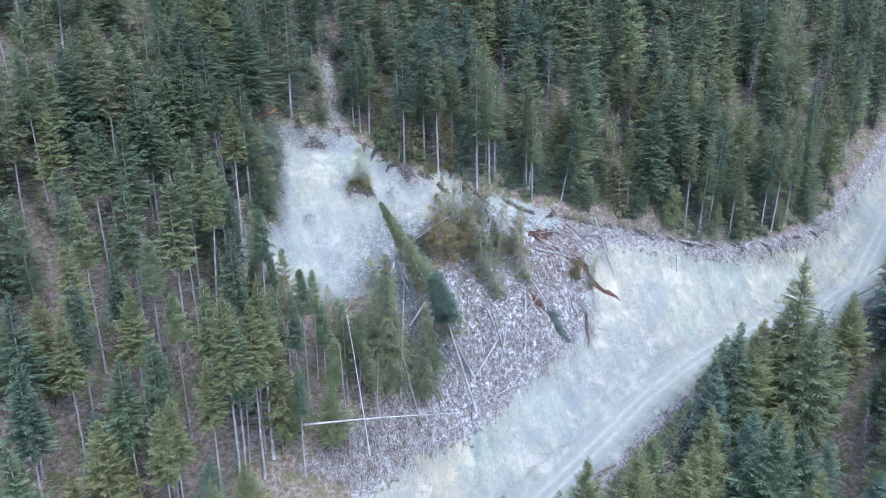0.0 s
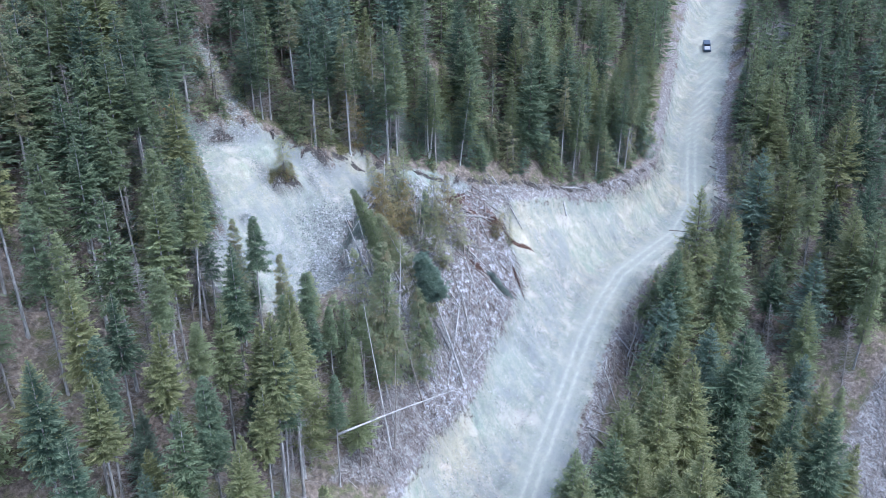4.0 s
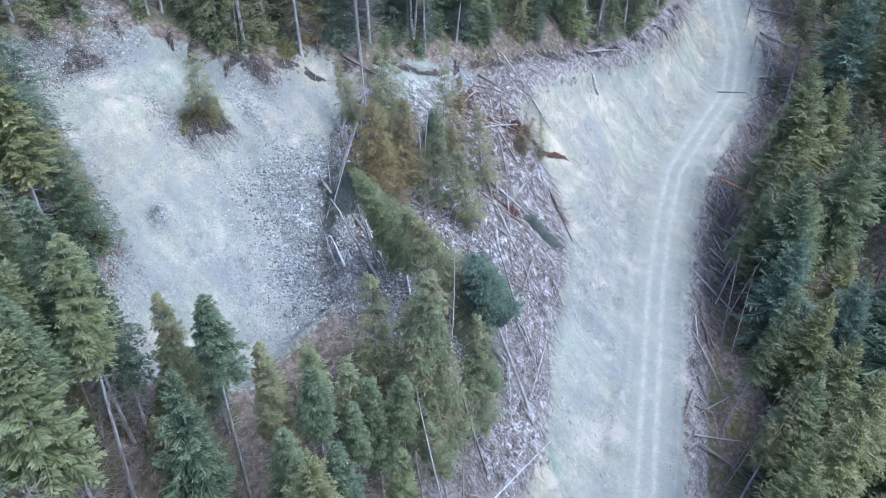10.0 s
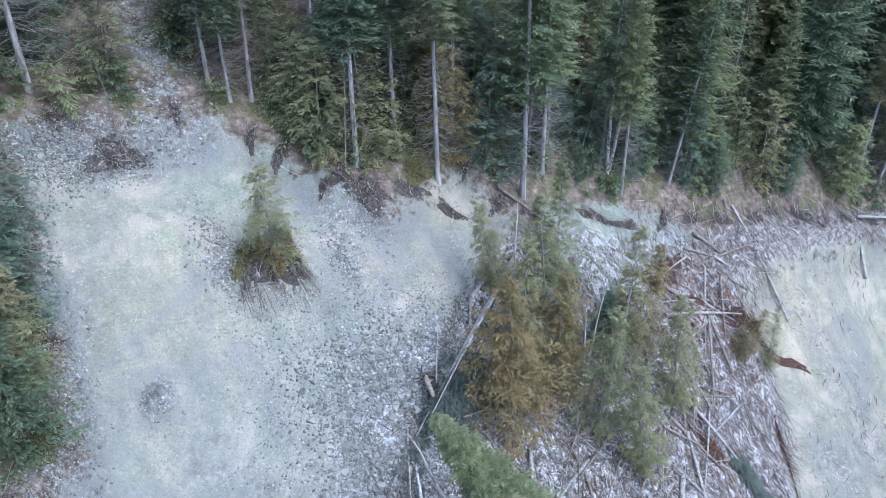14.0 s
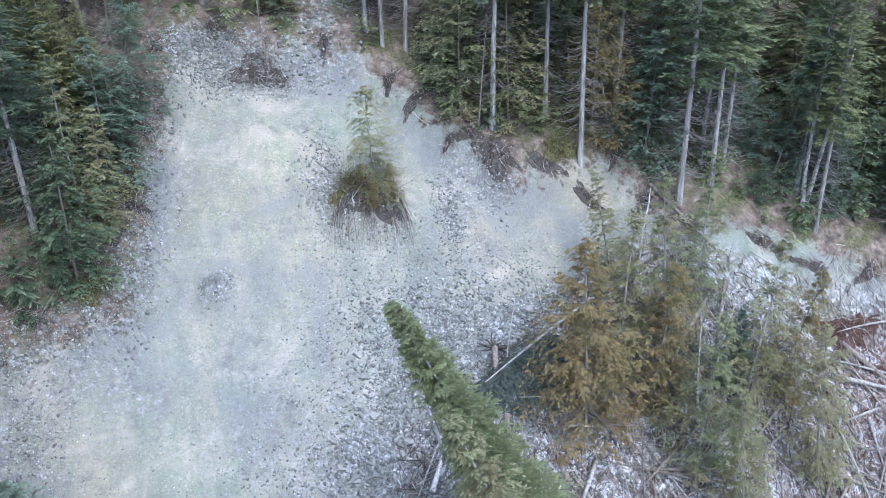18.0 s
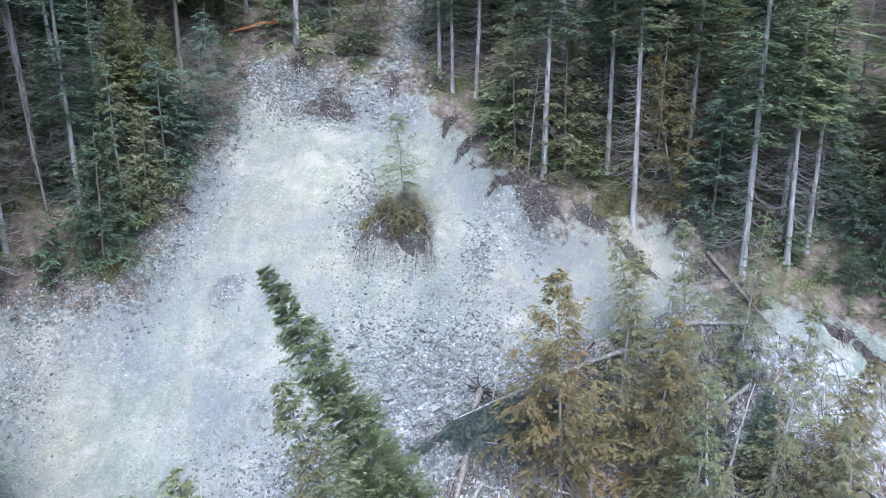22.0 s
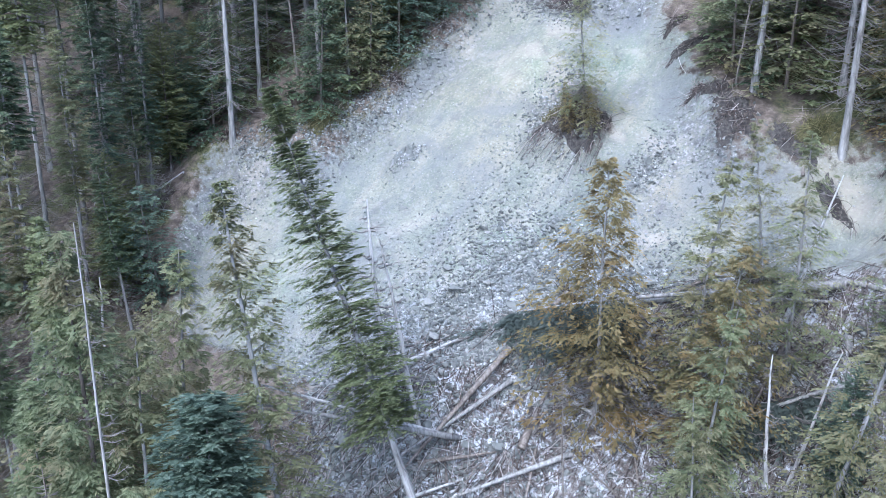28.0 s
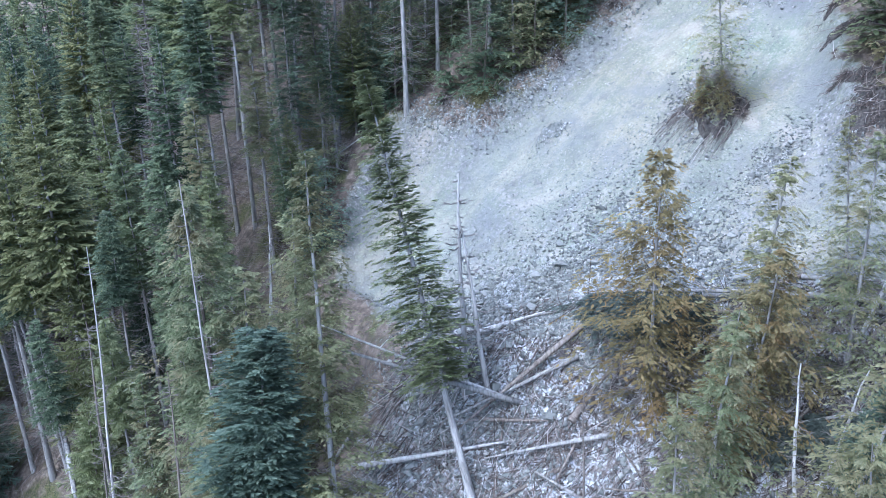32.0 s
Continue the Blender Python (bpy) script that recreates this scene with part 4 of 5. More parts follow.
plant("great_cedar", -15.0, -13.4, 1.05, (0, 0), tall=1.0)
plant("great_cedar", -9.6, -14.6, 0.72, (0, 0), tall=1.0, label="green cedar with drooping fronds beside leaning trunks")
BIRCHES = [make_snag("birch", 110 + k, 6, "slender white birch without leaves", BIRCH, 30, 0.9, 0.4, 0.009) for k in range(2)]
PROTO["birch"] = BIRCHES
PROTO["thin_birch"] = [make_snag("thin_birch", 115, 23, "thin white birch reaching up through the cedars", BIRCH, 60, 1.3, 0.8, 0.0026)]
plant("birch", -26.8, -7.4, 1.5, (-6, 4), label="branchy white birch without leaves among cedars")
plant("fir", 8.6, 4.6, 0.32, (0, 0))
for x, y, q in [(-10.2, 15.3, 0.2), (-12.0, 15.5, 0.18), (-11.3, 14.8, 0.2)]:
    plant("rusty", x, y, q, (rng.normal(0, 8), -10), label="low withering shrub on an island of turf")
plant("thin_birch", -13.2, -13.9, 1.0)
plant("thin_birch", -19.6, -19.8, 1.05, (-5, 3))
for x, y, s, a, b in [(6.2, 4.0, 1.0, -4, 2), (6.9, 4.4, 1.0, 4, 2), (4.0, 9.5, 1.2, 5, 6), (-8.6, -2.4, 1.9, -18, 3), (-7.6, -1.6, 1.6, -14, 4), (-5.0, 6.5, 0.7, 10, 12)]:
    plant("birch", x, y, s, (a, b))
for x, y, s, a, b, k in [(-16.8, 23.3, 0.42, -4, 0, "pole"), (-3.6, 19.0, 0.5, 3, 0, "pole"), (19.2, 15.6, 1.9, 2, 0, "birch"), (19.7, 15.9, 1.9, 6, 0, "birch"), (25.2, 13.8, 0.72, 10, 0, "edge"), (5.6, 18.6, 0.75, -12, 2, "rusty"), (4.4, 19.2, 0.75, 0, 0, "cedar"), (-14.8, 29, 0.9, 0, 0, "pole")]:
    plant(k, x, y, s, (a, b))

# lower trees that fill the stand above the long fallen tree
for k in range(34):
    x, y = rng.uniform(-37, -17), rng.uniform(-25, -9)
    if free(x, y, 2.3) and y > -14 - 0.55 * (x + 37):
        kind = ("cedar", "golden", "spruce", "spruce", "young")[int(rng.integers(5))]
        plant(kind, x, y, {"cedar": 0.75, "golden": 0.55, "spruce": 0.55, "young": 1.5}[kind] * rng.uniform(0.8, 1.2), (rng.normal(0, 2), rng.normal(0, 2)))
for k in range(60):
    x, y = rng.uniform(-58, -36), rng.uniform(-36, -14)
    if free(x, y, 3.0):
        plant(("golden", "spruce", "stemmed", "fir")[int(rng.integers(4))], x, y, rng.uniform(0.6, 0.95), (rng.normal(0, 2), rng.normal(0, 2)))
# olive young trees that crowd the edge of the scar
EDGE = [(-24.6, 24.5), (-25.4, 18), (-25.8, 13), (-27.4, 10.2), (-30.2, 8.6), (-33.4, 7.2), (-35, 3.5), (-33.4, -0.6), (-31, -3.2), (-27, -5.4)]
for k in range(84):
    a = rng.uniform(0, len(EDGE) - 1.001)
    (ax, ay), (bx, by) = EDGE[int(a)], EDGE[int(a) + 1]
    x, y = ax + (bx - ax) * (a % 1) - rng.uniform(0.2, 5.5), ay + (by - ay) * (a % 1) + rng.uniform(0, 2.5)
    if not free(x, y, 1.2):
        continue
    kind = ("cedar", "cedar", "young", "young", "golden", "pole", "edge")[int(rng.integers(7))]
    plant(kind, x, y, {"cedar": 0.62, "young": 1.1, "golden": 0.42, "pole": 0.75, "edge": 0.6}[kind] * rng.uniform(0.75, 1.2), (rng.normal(0, 2.5), rng.normal(0, 2.5)))

# ---------------------------------------------------------------- the rest of the forest
KINDS = ["spruce"] * 10 + ["fir"] * 3 + ["golden"] * 4 + ["cedar"] * 2 + ["withered"] * 2 + ["edge"] * 3
far_sites, young_sites = [], []
LIMIT = {"spruce": 298, "fir": 290, "golden": 200, "cedar": 150, "withered": 150, "edge": 290, "rusty": 60, "young": 280, "tall": 290, "stemmed": 290}
planted = {k: 0 for k in LIMIT}
for x, y in rng.uniform((-125, -100), (330, 150), (42000, 2)):
    d = float(road_side(np.array([x]), np.array([y]))[0][0])
    crest = float(np.interp(x, CX, CY))
    above = y > crest + 1.4
    left = not above and x < -25 and (y > 13 or x < -35) and y > -62 + max(0, (x + 60) * 0.9)
    below = d < -9.5 and float(inside(np.array([x]), np.array([y]), CLEARCUT)[0]) < -1 and float(inside(np.array([x]), np.array([y]), FELLED)[0]) < 0
    if not (above or left or below) or (above and y > crest + 75) or (below and (x < -40 or y < -92 + 0.25 * x)):
        continue
    if above and abs(x + 13.2 - 0.10 * (y - 24)) < 2.4 and y < 60:
        continue
    if float(inside(np.array([x]), np.array([y]), SCAR)[0]) > -1.5:
        continue
    gap = (4.6 if left or below else 4.4) + 0.9 * float(smooth_noise(x, y, 14.0, 9)) - (0.4 if left else 0) + (0.8 if below else 0)
    if not free(x, y, gap):
        if (above and y < crest + 20 or (x < -25 and y > 4)) and -58 < x < 80:
            young_sites.append((x, y))
        continue
    if y > crest + 24 or x > 100 or x < -64 or (below and y < -64):
        far_sites.append((x, y))
        STANDING.append((x, y))
        continue
    if above and y < crest + 10:
        kind = (("edge", "edge", "edge", "cedar", "spruce") if y < crest + 3.5 else ("spruce", "spruce", "fir", "edge", "cedar"))[int(rng.integers(5))]
    elif left and rng.random() < (0.85 if x > -60 and -26 < y < 12 else 0.45):
        kind = ("tall", "tall", "tall", "stemmed", "stemmed", "edge")[int(rng.integers(6))]
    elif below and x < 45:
        # mostly golden firs: pale needles imitate the haze down the slope
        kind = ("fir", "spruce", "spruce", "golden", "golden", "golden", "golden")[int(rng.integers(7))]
    elif x > 45 and y > -30:
        kind = ("edge", "spruce", "golden", "golden", "withered", "cedar")[int(rng.integers(6))]
    else:
        kind = KINDS[int(rng.integers(len(KINDS)))]
    if planted[kind] >= LIMIT[kind]:
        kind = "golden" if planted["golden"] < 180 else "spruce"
    planted[kind] += 1
    plant(kind, x, y, rng.uniform(0.85, 1.15) if kind == "tall" else rng.uniform(0.55, 1.18), (rng.normal(0, 2.0), rng.normal(0, 2.0)))
young_sites.sort(key=lambda p: abs(p[1] - float(np.interp(p[0], CX, CY)) - 4) if p[0] > -24 else abs(p[0] + 30) * 0.6)
for x, y in young_sites:
    if planted["young"] < LIMIT["young"] and free(x, y, 1.6):
        planted["young"] += 1
        plant("young", x, y, rng.uniform(0.45, 1.5), (rng.normal(0, 4), rng.normal(0, 4)))
far_crowns, hue, tip = [], [], []
SHAPES = [arrays(me) for me in FAR]
fx, fy = (np.array(c) for c in zip(*far_sites))
for x, y, z in zip(fx, fy, land(fx, fy, False)):
    v, f = SHAPES[int(rng.integers(3))]
    s, a = rng.uniform(0.7, 1.15), rng.uniform(0, 6.3)
    turn = np.array([[math.cos(a), -math.sin(a), 0], [math.sin(a), math.cos(a), 0], [0, 0, 1]])
    far_crowns.append((v @ turn.T * s + (x, y, z), f))
    hue.append(np.full(len(v), rng.random()))
    # blade ends painted lighter here too, all at one strength
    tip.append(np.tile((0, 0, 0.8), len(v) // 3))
tagged(joined("far_woods", far_crowns, SPRUCE, 3, (("hue", hue), ("tip", tip))), "dense spruce woods covering the slope behind", "forest", kind="stuff")
stems = [tube([(x, y, z - 1), (x, y, z + 9), (x, y, z + 19)], [0.2, 0.14, 0.04], 5) for x, y, z in zip(fx, fy, land(fx, fy, False))]
tagged(joined("far_stems", [(np.array(v), np.array(f).ravel()) for v, f in stems], BARK, 4), "grey trunks of the woods behind", "forest", kind="stuff")
bushes, hue, tip = [], [], []
SHRUBS = [arrays(me) for me in BRUSH]
bx, by = rng.uniform((-62, -24), (95, 52), (9000, 2)).T
rise = by - np.interp(bx, CX, CY)
near = ((rise > 0.8) & (rise < 20) & (np.abs(bx + 13.2) > 2.0) | (bx < -25) & (by > 4)) & (inside(bx, by, SCAR) < -0.8) & (rng.random(len(bx)) < 0.26)
for x, y, z in zip(bx[near], by[near], land(bx[near], by[near])):
    v, f = SHRUBS[int(rng.integers(3))]
    s, a = rng.uniform(0.3, 1.4), rng.uniform(0, 6.3)
    turn = np.array([[math.cos(a), -math.sin(a), 0], [math.sin(a), math.cos(a), 0], [0, 0, 1]])
    bushes.append((v @ turn.T * s + (x, y, z), f))
    hue.append(np.full(len(v), rng.random()))
    # painted light on the blade ends, as on the far crowns
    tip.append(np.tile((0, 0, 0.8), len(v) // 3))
tagged(joined("thicket", bushes, SPRUCE, 3, (("hue", hue), ("tip", tip))), "olive-green thicket of seedlings on the forest floor", "undergrowth", kind="stuff")
for k, some in PROTO.items():
    for ob in some:
        if ob not in USED:
            for o in (*ob.children_recursive, ob):
                bpy.data.objects.remove(o)

# ---------------------------------------------------------------- logs, slash, rocks and turf
def part(name, verts, faces, material, parent, label="", smooth=True):
    ob = mesh_object(name, verts, faces, material, parent, smooth)
    if label:
        tagged(ob, label)
    return ob


def fallen_log(x0, y0, x1, y1, girth, bark, label, lift=(0.1, 0.1), snags=6, roots=False):
    """A trunk lying on the slope between two places, thick end first."""
    a = np.array([x0, y0, height(x0, y0) + girth + lift[0]])
    b = np.array([x1, y1, height(x1, y1) + girth * 0.6 + lift[1]])
    root = tagged(new("fallen_log"), label, "log", "fallen logs")
    root.location = a
    n = 9
    k = np.linspace(0, 1, n)
    L = np.linalg.norm(b - a)
    p = np.outer(k, b - a)
    bow = rng.normal(0, 0.012, 2) * L
    p[:, 0] += bow[0] * np.sin(np.pi * k)
    p[:, 2] += abs(bow[1]) * np.sin(np.pi * k)
    rad = girth * (1 - 0.72 * k)
    v, f = tube(p, rad, 8)
    c = len(v)
    v += [p[0].tolist(), p[-1].tolist()]
    for j in range(8):
        f += [(j, c, (j + 1) % 8), ((n - 1) * 8 + j, (n - 1) * 8 + (j + 1) % 8, c + 1)]
    part("stem", v, f, bark, root)
    if snags:
        V, F = [], []
        way = (b - a) / L
        for _ in range(snags):
            s = rng.uniform(0.2, 0.98)
            o = p[0] + (p[-1] - p[0]) * s
            d = rng.normal(0, 1, 3)
            d -= d @ way * way * 0.7
            d[2] = abs(d[2])
            d /= np.linalg.norm(d)
            l = rng.uniform(0.3, 1.3) * (1.2 - s * 0.5)
            w, g = tube([o, o + d * l * 0.5, o + d * l + np.array((0, 0, -0.1 * l))], [0.03, 0.02, 0.008], 4, len(V))
            V += w
            F += g
        tagged(part("deadwood", V, F, bark, root), kind="stuff")
    if roots:
        V, F = [], []
        for _ in range(16):
            d = rng.normal(0, 1, 3)
            d -= d @ way * way * 0.8 if snags else 0
            d /= np.linalg.norm(d)
            l = rng.uniform(0.5, 1.2)
            w, g = tube([(0, 0, 0), d * l * 0.6, d * l + rng.normal(0, 0.15, 3)], [0.09, 0.05, 0.015], 5, len(V))
            V += w
            F += g
        tagged(part("root_fringe", V, F, TURF, root), kind="stuff")
    return root


GREYLOG, BROWNLOG = "weathered grey log lying on slide debris", "barked brown log lying across the slash"
for x0, y0, x1, y1, r in [(9.6, -3.4, -5.8, -16.4, 0.2), (5.3, -13.3, -3.6, -16.5, 0.12), (0.6, -5.7, -4.2, -14.9, 0.16), (11.8, -1.6, 7.8, -11.4, 0.15), (6.5, -6.5, 0.6, -16.3, 0.14), (-12.9, -7.0, -12.3, -9.6, 0.1), (-8.1, 5.3, -11.7, -0.6, 0.1), (0.5, 9.9, 4.7, 11.6, 0.13), (46.3, 6.7, 52.6, 4.5, 0.18), (44.0, 3.0, 45.7, 6.6, 0.16), (72.8, -14.1, 74.3, -21.0, 0.15), (5.1, 11.9, 10.9, 12.7, 0.15), (12.6, 3.1, 7.7, 0.8, 0.12), (16.4, 5.3, 24.7, 3.5, 0.18), (30.5, 7.2, 30.9, 2.8, 0.18), (30.8, 10.8, 30.7, 7.8, 0.14), (12.2, 6.5, 15.7, 4.7, 0.14)]:
    fallen_log(x0, y0, x1, y1, r, PALE, GREYLOG, (0.1, 0.15))
for x0, y0, x1, y1, r in [(22.5, 9.1, 26.0, 7.7, 0.15), (1.6, 16.4, 0.1, 19.1, 0.1), (7.3, 15.5, 11.0, 12.3, 0.16), (17.8, 7.1, 26.9, 1.6, 0.2), (24.4, 9.8, 26.4, 8.1, 0.2), (12.3, 6.8, 19.3, 3.1, 0.16), (0.5, 10.1, -1.3, 7.8, 0.12), (-5.1, 4.7, 3.0, 9.4, 0.16), (-7.8, 5.3, -10.2, 2.3, 0.1), (30.2, 11.3, 28.7, 5.4, 0.14), (13.5, 0.8, 18.9, -0.7, 0.15), (18.4, 1.8, 16.4, -1.1, 0.12), (-1.3, 5.2, 1.9, 1.6, 0.12), (11.0, -0.5, 13.8, -4.9, 0.14), (-6.8, -2.6, -3.9, -0.5, 0.13), (2.7, 10.1, 5.3, 11.2, 0.12)]:
    fallen_log(x0, y0, x1, y1, r, BARK, BROWNLOG, (0.1, 0.15))
fallen_log(-28.7, -20.8, -7.1, -21.4, 0.17, PALE, "very long pale fallen tree lying over the stand", (7.1 - height(-28.7, -20.8), 4.9 - height(-7.1, -21.4)), 26)
fallen_log(-6.0, -0.7, -9.1, -9.7, 0.17, PALE, "pale broken trunk leaning out over the rubble hollow", (16.2 - height(-6.0, -0.7), 20.7 - height(-9.1, -9.7)), 6)
fallen_log(-6.3, -1.1, -9.6, -9.3, 0.12, BIRCH, "bare white stem leaning beside a pale trunk over the rubble", (16.4 - height(-6.3, -1.1), 21.3 - height(-9.6, -9.3)), 4)
fallen_log(-5.2, 2.0, -8.6, -4.4, 0.13, PALE, "long pale log lying down the frosted rubble", (0.3, 0.3), 3)
fallen_log(-40.2, 0.0, -32.7, 1.4, 0.14, PALE, "pale fallen stem on the forest floor", (0.2, 0.3), 8)
fallen_log(-36.6, -0.5, -33.4, 3.0, 0.13, PALE, "pale fallen stem propped on another", (0.2, 0.8), 6)
fallen_log(3.0, 9.6, 5.6, 11.0, 0.16, PALE, GREYLOG, (0.4, 0.4))
fallen_log(-10.8, -0.4, -9.2, 2.8, 0.16, BIRCH, "short white log on rubble", (0.2, 0.6), 2)
fallen_log(-6.0, 2.8, -7.2, -3.5, 0.17, BARK, "dark log on frosted rubble", (0.2, 0.2), 2)
fallen_log(-3.2, 0.2, -3.8, 3.1, 0.2, BARK, "dark broken log on frosted rubble", (0.1, 0.2), 0)
fallen_log(-9.9, -7.9, -4.6, -2.1, 0.17, BIRCH, "white log lying along the hollow", (1.0, 0.4), 3)
fallen_log(-2.3, 2.8, 0.3, 2.9, 0.1, BIRCH, "bent white stem on the rubble", (0.3, 0.2), 0)
fallen_log(-22.2, 27.9, -25.6, 26.4, 0.2, ORANGE, "peeled orange log above the scar", (0.4, 0.4), 0)
fallen_log(-5.6, 6.9, -6.2, 3.6, 0.2, BARK, "uprooted stump with its root plate on the rubble", (0.9, 0.1), 2, roots=True)
fallen_log(51.5, -20.5, 48.5, -15.0, 0.22, ORANGE, "broken stem with fresh orange wood beside the track", (0.3, 0.9), 0)
for _ in range(230):
    # jackstrawed stems over the slipped mass and along the track
    if rng.random() < 0.72:
        x, y = rng.uniform(-4, 33), rng.uniform(-16, 12)
        if float(inside(np.array([x]), np.array([y]), MIDDLE)[0]) < 0.6:
            continue
    else:
        x = rng.uniform(-2, 95)
        y = float(np.interp(x, RX, RY)) - rng.uniform(4.6, 7.0)
    a, l = rng.normal(-1.9, 0.8), rng.uniform(2.5, 8.5)
    # none runs out over the bare bank
    if y > float(np.interp(x, RX, RY)) and float(inside(np.array([x + l * math.cos(a)]), np.array([y + l * math.sin(a)]), MIDDLE)[0]) < -0.4:
        l = 2.0
    fallen_log(x, y, x + l * math.cos(a), y + l * math.sin(a), rng.uniform(0.07, 0.16), (PALE, BARK, BARK)[int(rng.integers(3))], "thin fallen stem in the slash", (0.05, rng.uniform(0.0, 0.7)), 4)
# spruces brought down by the slide, still green
def toppled(x0, y0, x1, y1, girth, leafy, label, lift=(0.8, 0.8), seed=1, reach=2.4):
    """A tree brought down by the slide: its limp boughs drape downhill from the upper part of the stem."""
    r = np.random.default_rng(seed)
    a = np.array([x0, y0, height(x0, y0) + lift[0]])
    e = np.array([x1, y1, height(x1, y1) + lift[1]]) - a
    root = tagged(new("toppled_spruce"), label, "tree", "toppled trees")
    root.location = a
    k = np.linspace(0, 1, 9)
    p = np.outer(k, e) + np.outer(0.25 * np.sin(np.pi * k), (0, 0, 1))
    v, f = tube(p, girth * (1 - 0.8 * k), 7)
    part("trunk", v, f, PALE, root)
    L = float(np.linalg.norm(e))
    V, tips = [], []
    for s in np.linspace(leafy, 1, int(L * (1 - leafy) * 9)):
        o = np.array([np.interp(s, k, p[:, i]) for i in range(3)])
        way = -1.57 + r.normal(0, 0.75)
        l = reach * r.uniform(0.4, 1.1) * (1.1 - 0.6 * s)
        tips.append(lace(V, r, o, np.array([math.cos(way), math.sin(way), 0.0]), l, -0.25 + r.normal(0, 0.2), 0.62, 0.0, 12, 6, 0.3, 0.7))
    tri = np.concatenate(V)
    crown = part("crown", tri.reshape(-1, 3).tolist(), np.arange(len(tri) * 3).reshape(-1, 3).tolist(), GREYED, root, smooth=False)
    # fallen boughs carry the painted shading more weakly
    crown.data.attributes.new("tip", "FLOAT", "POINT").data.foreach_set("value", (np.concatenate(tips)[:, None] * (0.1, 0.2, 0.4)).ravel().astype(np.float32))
    return root


toppled(5.8, 11.4, -8.2, 4.2, 0.22, 0.55, "toppled spruce with limp grey-green boughs on rubble", (0.9, 0.9), 1, 4.2)
toppled(4.4, 10.6, -6.8, 4.4, 0.16, 0.6, "thinner toppled spruce lying beside another on rubble", (0.9, 1.0), 2, 3.6)
toppled(9.0, 9.4, 4.0, 4.6, 0.15, 0.4, "toppled dark green spruce among broken logs", (0.5, 0.9), 3, 2.4)
toppled(13.6, 1.0, 16.8, -7.4, 0.15, 0.55, "small toppled spruce sliding off the edge of the bank", (0.4, 0.3), 4, 1.4)


def lump(cx, cy, rx, ry, thick, material, name, label, category, turn=0.0, hair=0, tangle=0, fibre=None, fall=0.75):
    """A torn mat of turf draped on the ground, with ragged edges, a tangle of roots on it and others hanging from it."""
    n, m = 44, 12
    r = np.random.default_rng(int(abs(cx * 97 + cy * 31)) + 5)
    edge = 1 + 0.25 * np.sin(np.linspace(0, 2 * math.pi, n, endpoint=False) * 3 + r.uniform(0, 6)) + r.normal(0, 0.08, n)
    V, F = [], []
    ct, st = math.cos(radians(turn)), math.sin(radians(turn))
    for i in range(m):
        k = i / (m - 1)
        for j in range(n):
            a = 2 * math.pi * j / n
            u, w = rx * edge[j] * k * math.cos(a), ry * edge[j] * k * math.sin(a)
            V.append((cx + u * ct - w * st, cy + u * st + w * ct, k))
    v = np.array(V)
    z = land(v[:, 0], v[:, 1])
    rise = thick * (1 - v[:, 2] ** 3) * (0.6 + 0.9 * smooth_noise(v[:, 0], v[:, 1], 0.35, 8)) + r.normal(0, thick * 0.3, len(v)) - 0.12 * (v[:, 2] > 0.99)
    v[:, 2] = z + rise
    for i in range(m - 1):
        for j in range(n):
            F.append((i * n + j, (i + 1) * n + j, (i + 1) * n + (j + 1) % n, i * n + (j + 1) % n))
    root = tagged(new(name), label, category, "torn turf")
    root.location = (cx, cy, height(cx, cy))
    v -= np.array(root.location)
    part("mat", v.tolist(), F, material, root, smooth=False)
    W, G = [], []
    for _ in range(hair):
        o = v[(m - 1) * n + int(r.integers(n))] + np.array((0, 0, 0.25))
        l = r.uniform(0.2, fall)
        e = np.array([o[0] * 0.15 + r.normal(0, 0.25), -l * 0.9, -l * 0.75])
        w, g = tube([o, o + e * 0.5 + (0, 0, 0.1), o + e], [0.012, 0.009, 0.003], 3, len(W))
        W += w
        G += g
    for _ in range(tangle):
        o = v[int(r.integers(n * m))] + np.array((0, 0, r.uniform(0.0, 0.2)))
        e = r.normal(0, 1, 3) * (1, 1, 0.45) * r.uniform(0.25, 0.75)
        e[2] += 0.6 * e[1] + (0.25 if fibre is TUFT else 0.0)
        w, g = tube([o, o + e * 0.5 + r.normal(0, 0.12, 3), o + e], [0.015, 0.012, 0.004], 3, len(W))
        W += w
        G += g
    if W:
        tagged(part("root_fringe", W, G, fibre or SLASHWOOD, root, "tangled hanging roots"), kind="stuff")
    return root


lump(-11.2, 15.4, 2.0, 1.2, 0.6, TURF, "turf_island", "island of dark torn turf with hanging roots in the scar", "turf", 8, 240, 620, None, 2.3)
lump(-12.6, 16.2, 1.2, 0.9, 0.35, MOSS, "moss_cushion", "grey-green moss and grass above the hanging turf", "moss", 0, 0, 300, TUFT)
lump(24.8, 3.2, 6.0, 0.6, 0.3, RUST, "turf_mat", "long rust-brown mat of torn roots on the bank", "turf", -33, 60, 420, RUSTWOOD)
lump(22.0, -4.6, 0.35, 2.3, 0.25, RUST, "turf_mat", "narrow brown strip of torn turf on the pale bank", "turf", -20, 30, 150, RUSTWOOD)
lump(18.8, 8.0, 2.6, 1.0, 0.3, RUST, "turf_mat", "torn brown turf and roots among logs", "turf", 10, 30, 320, RUSTWOOD)
lump(13.5, -2.5, 0.9, 1.8, 0.3, RUST, "turf_mat", "rust-brown clump of torn roots among logs", "turf", 15, 30, 260, RUSTWOOD)
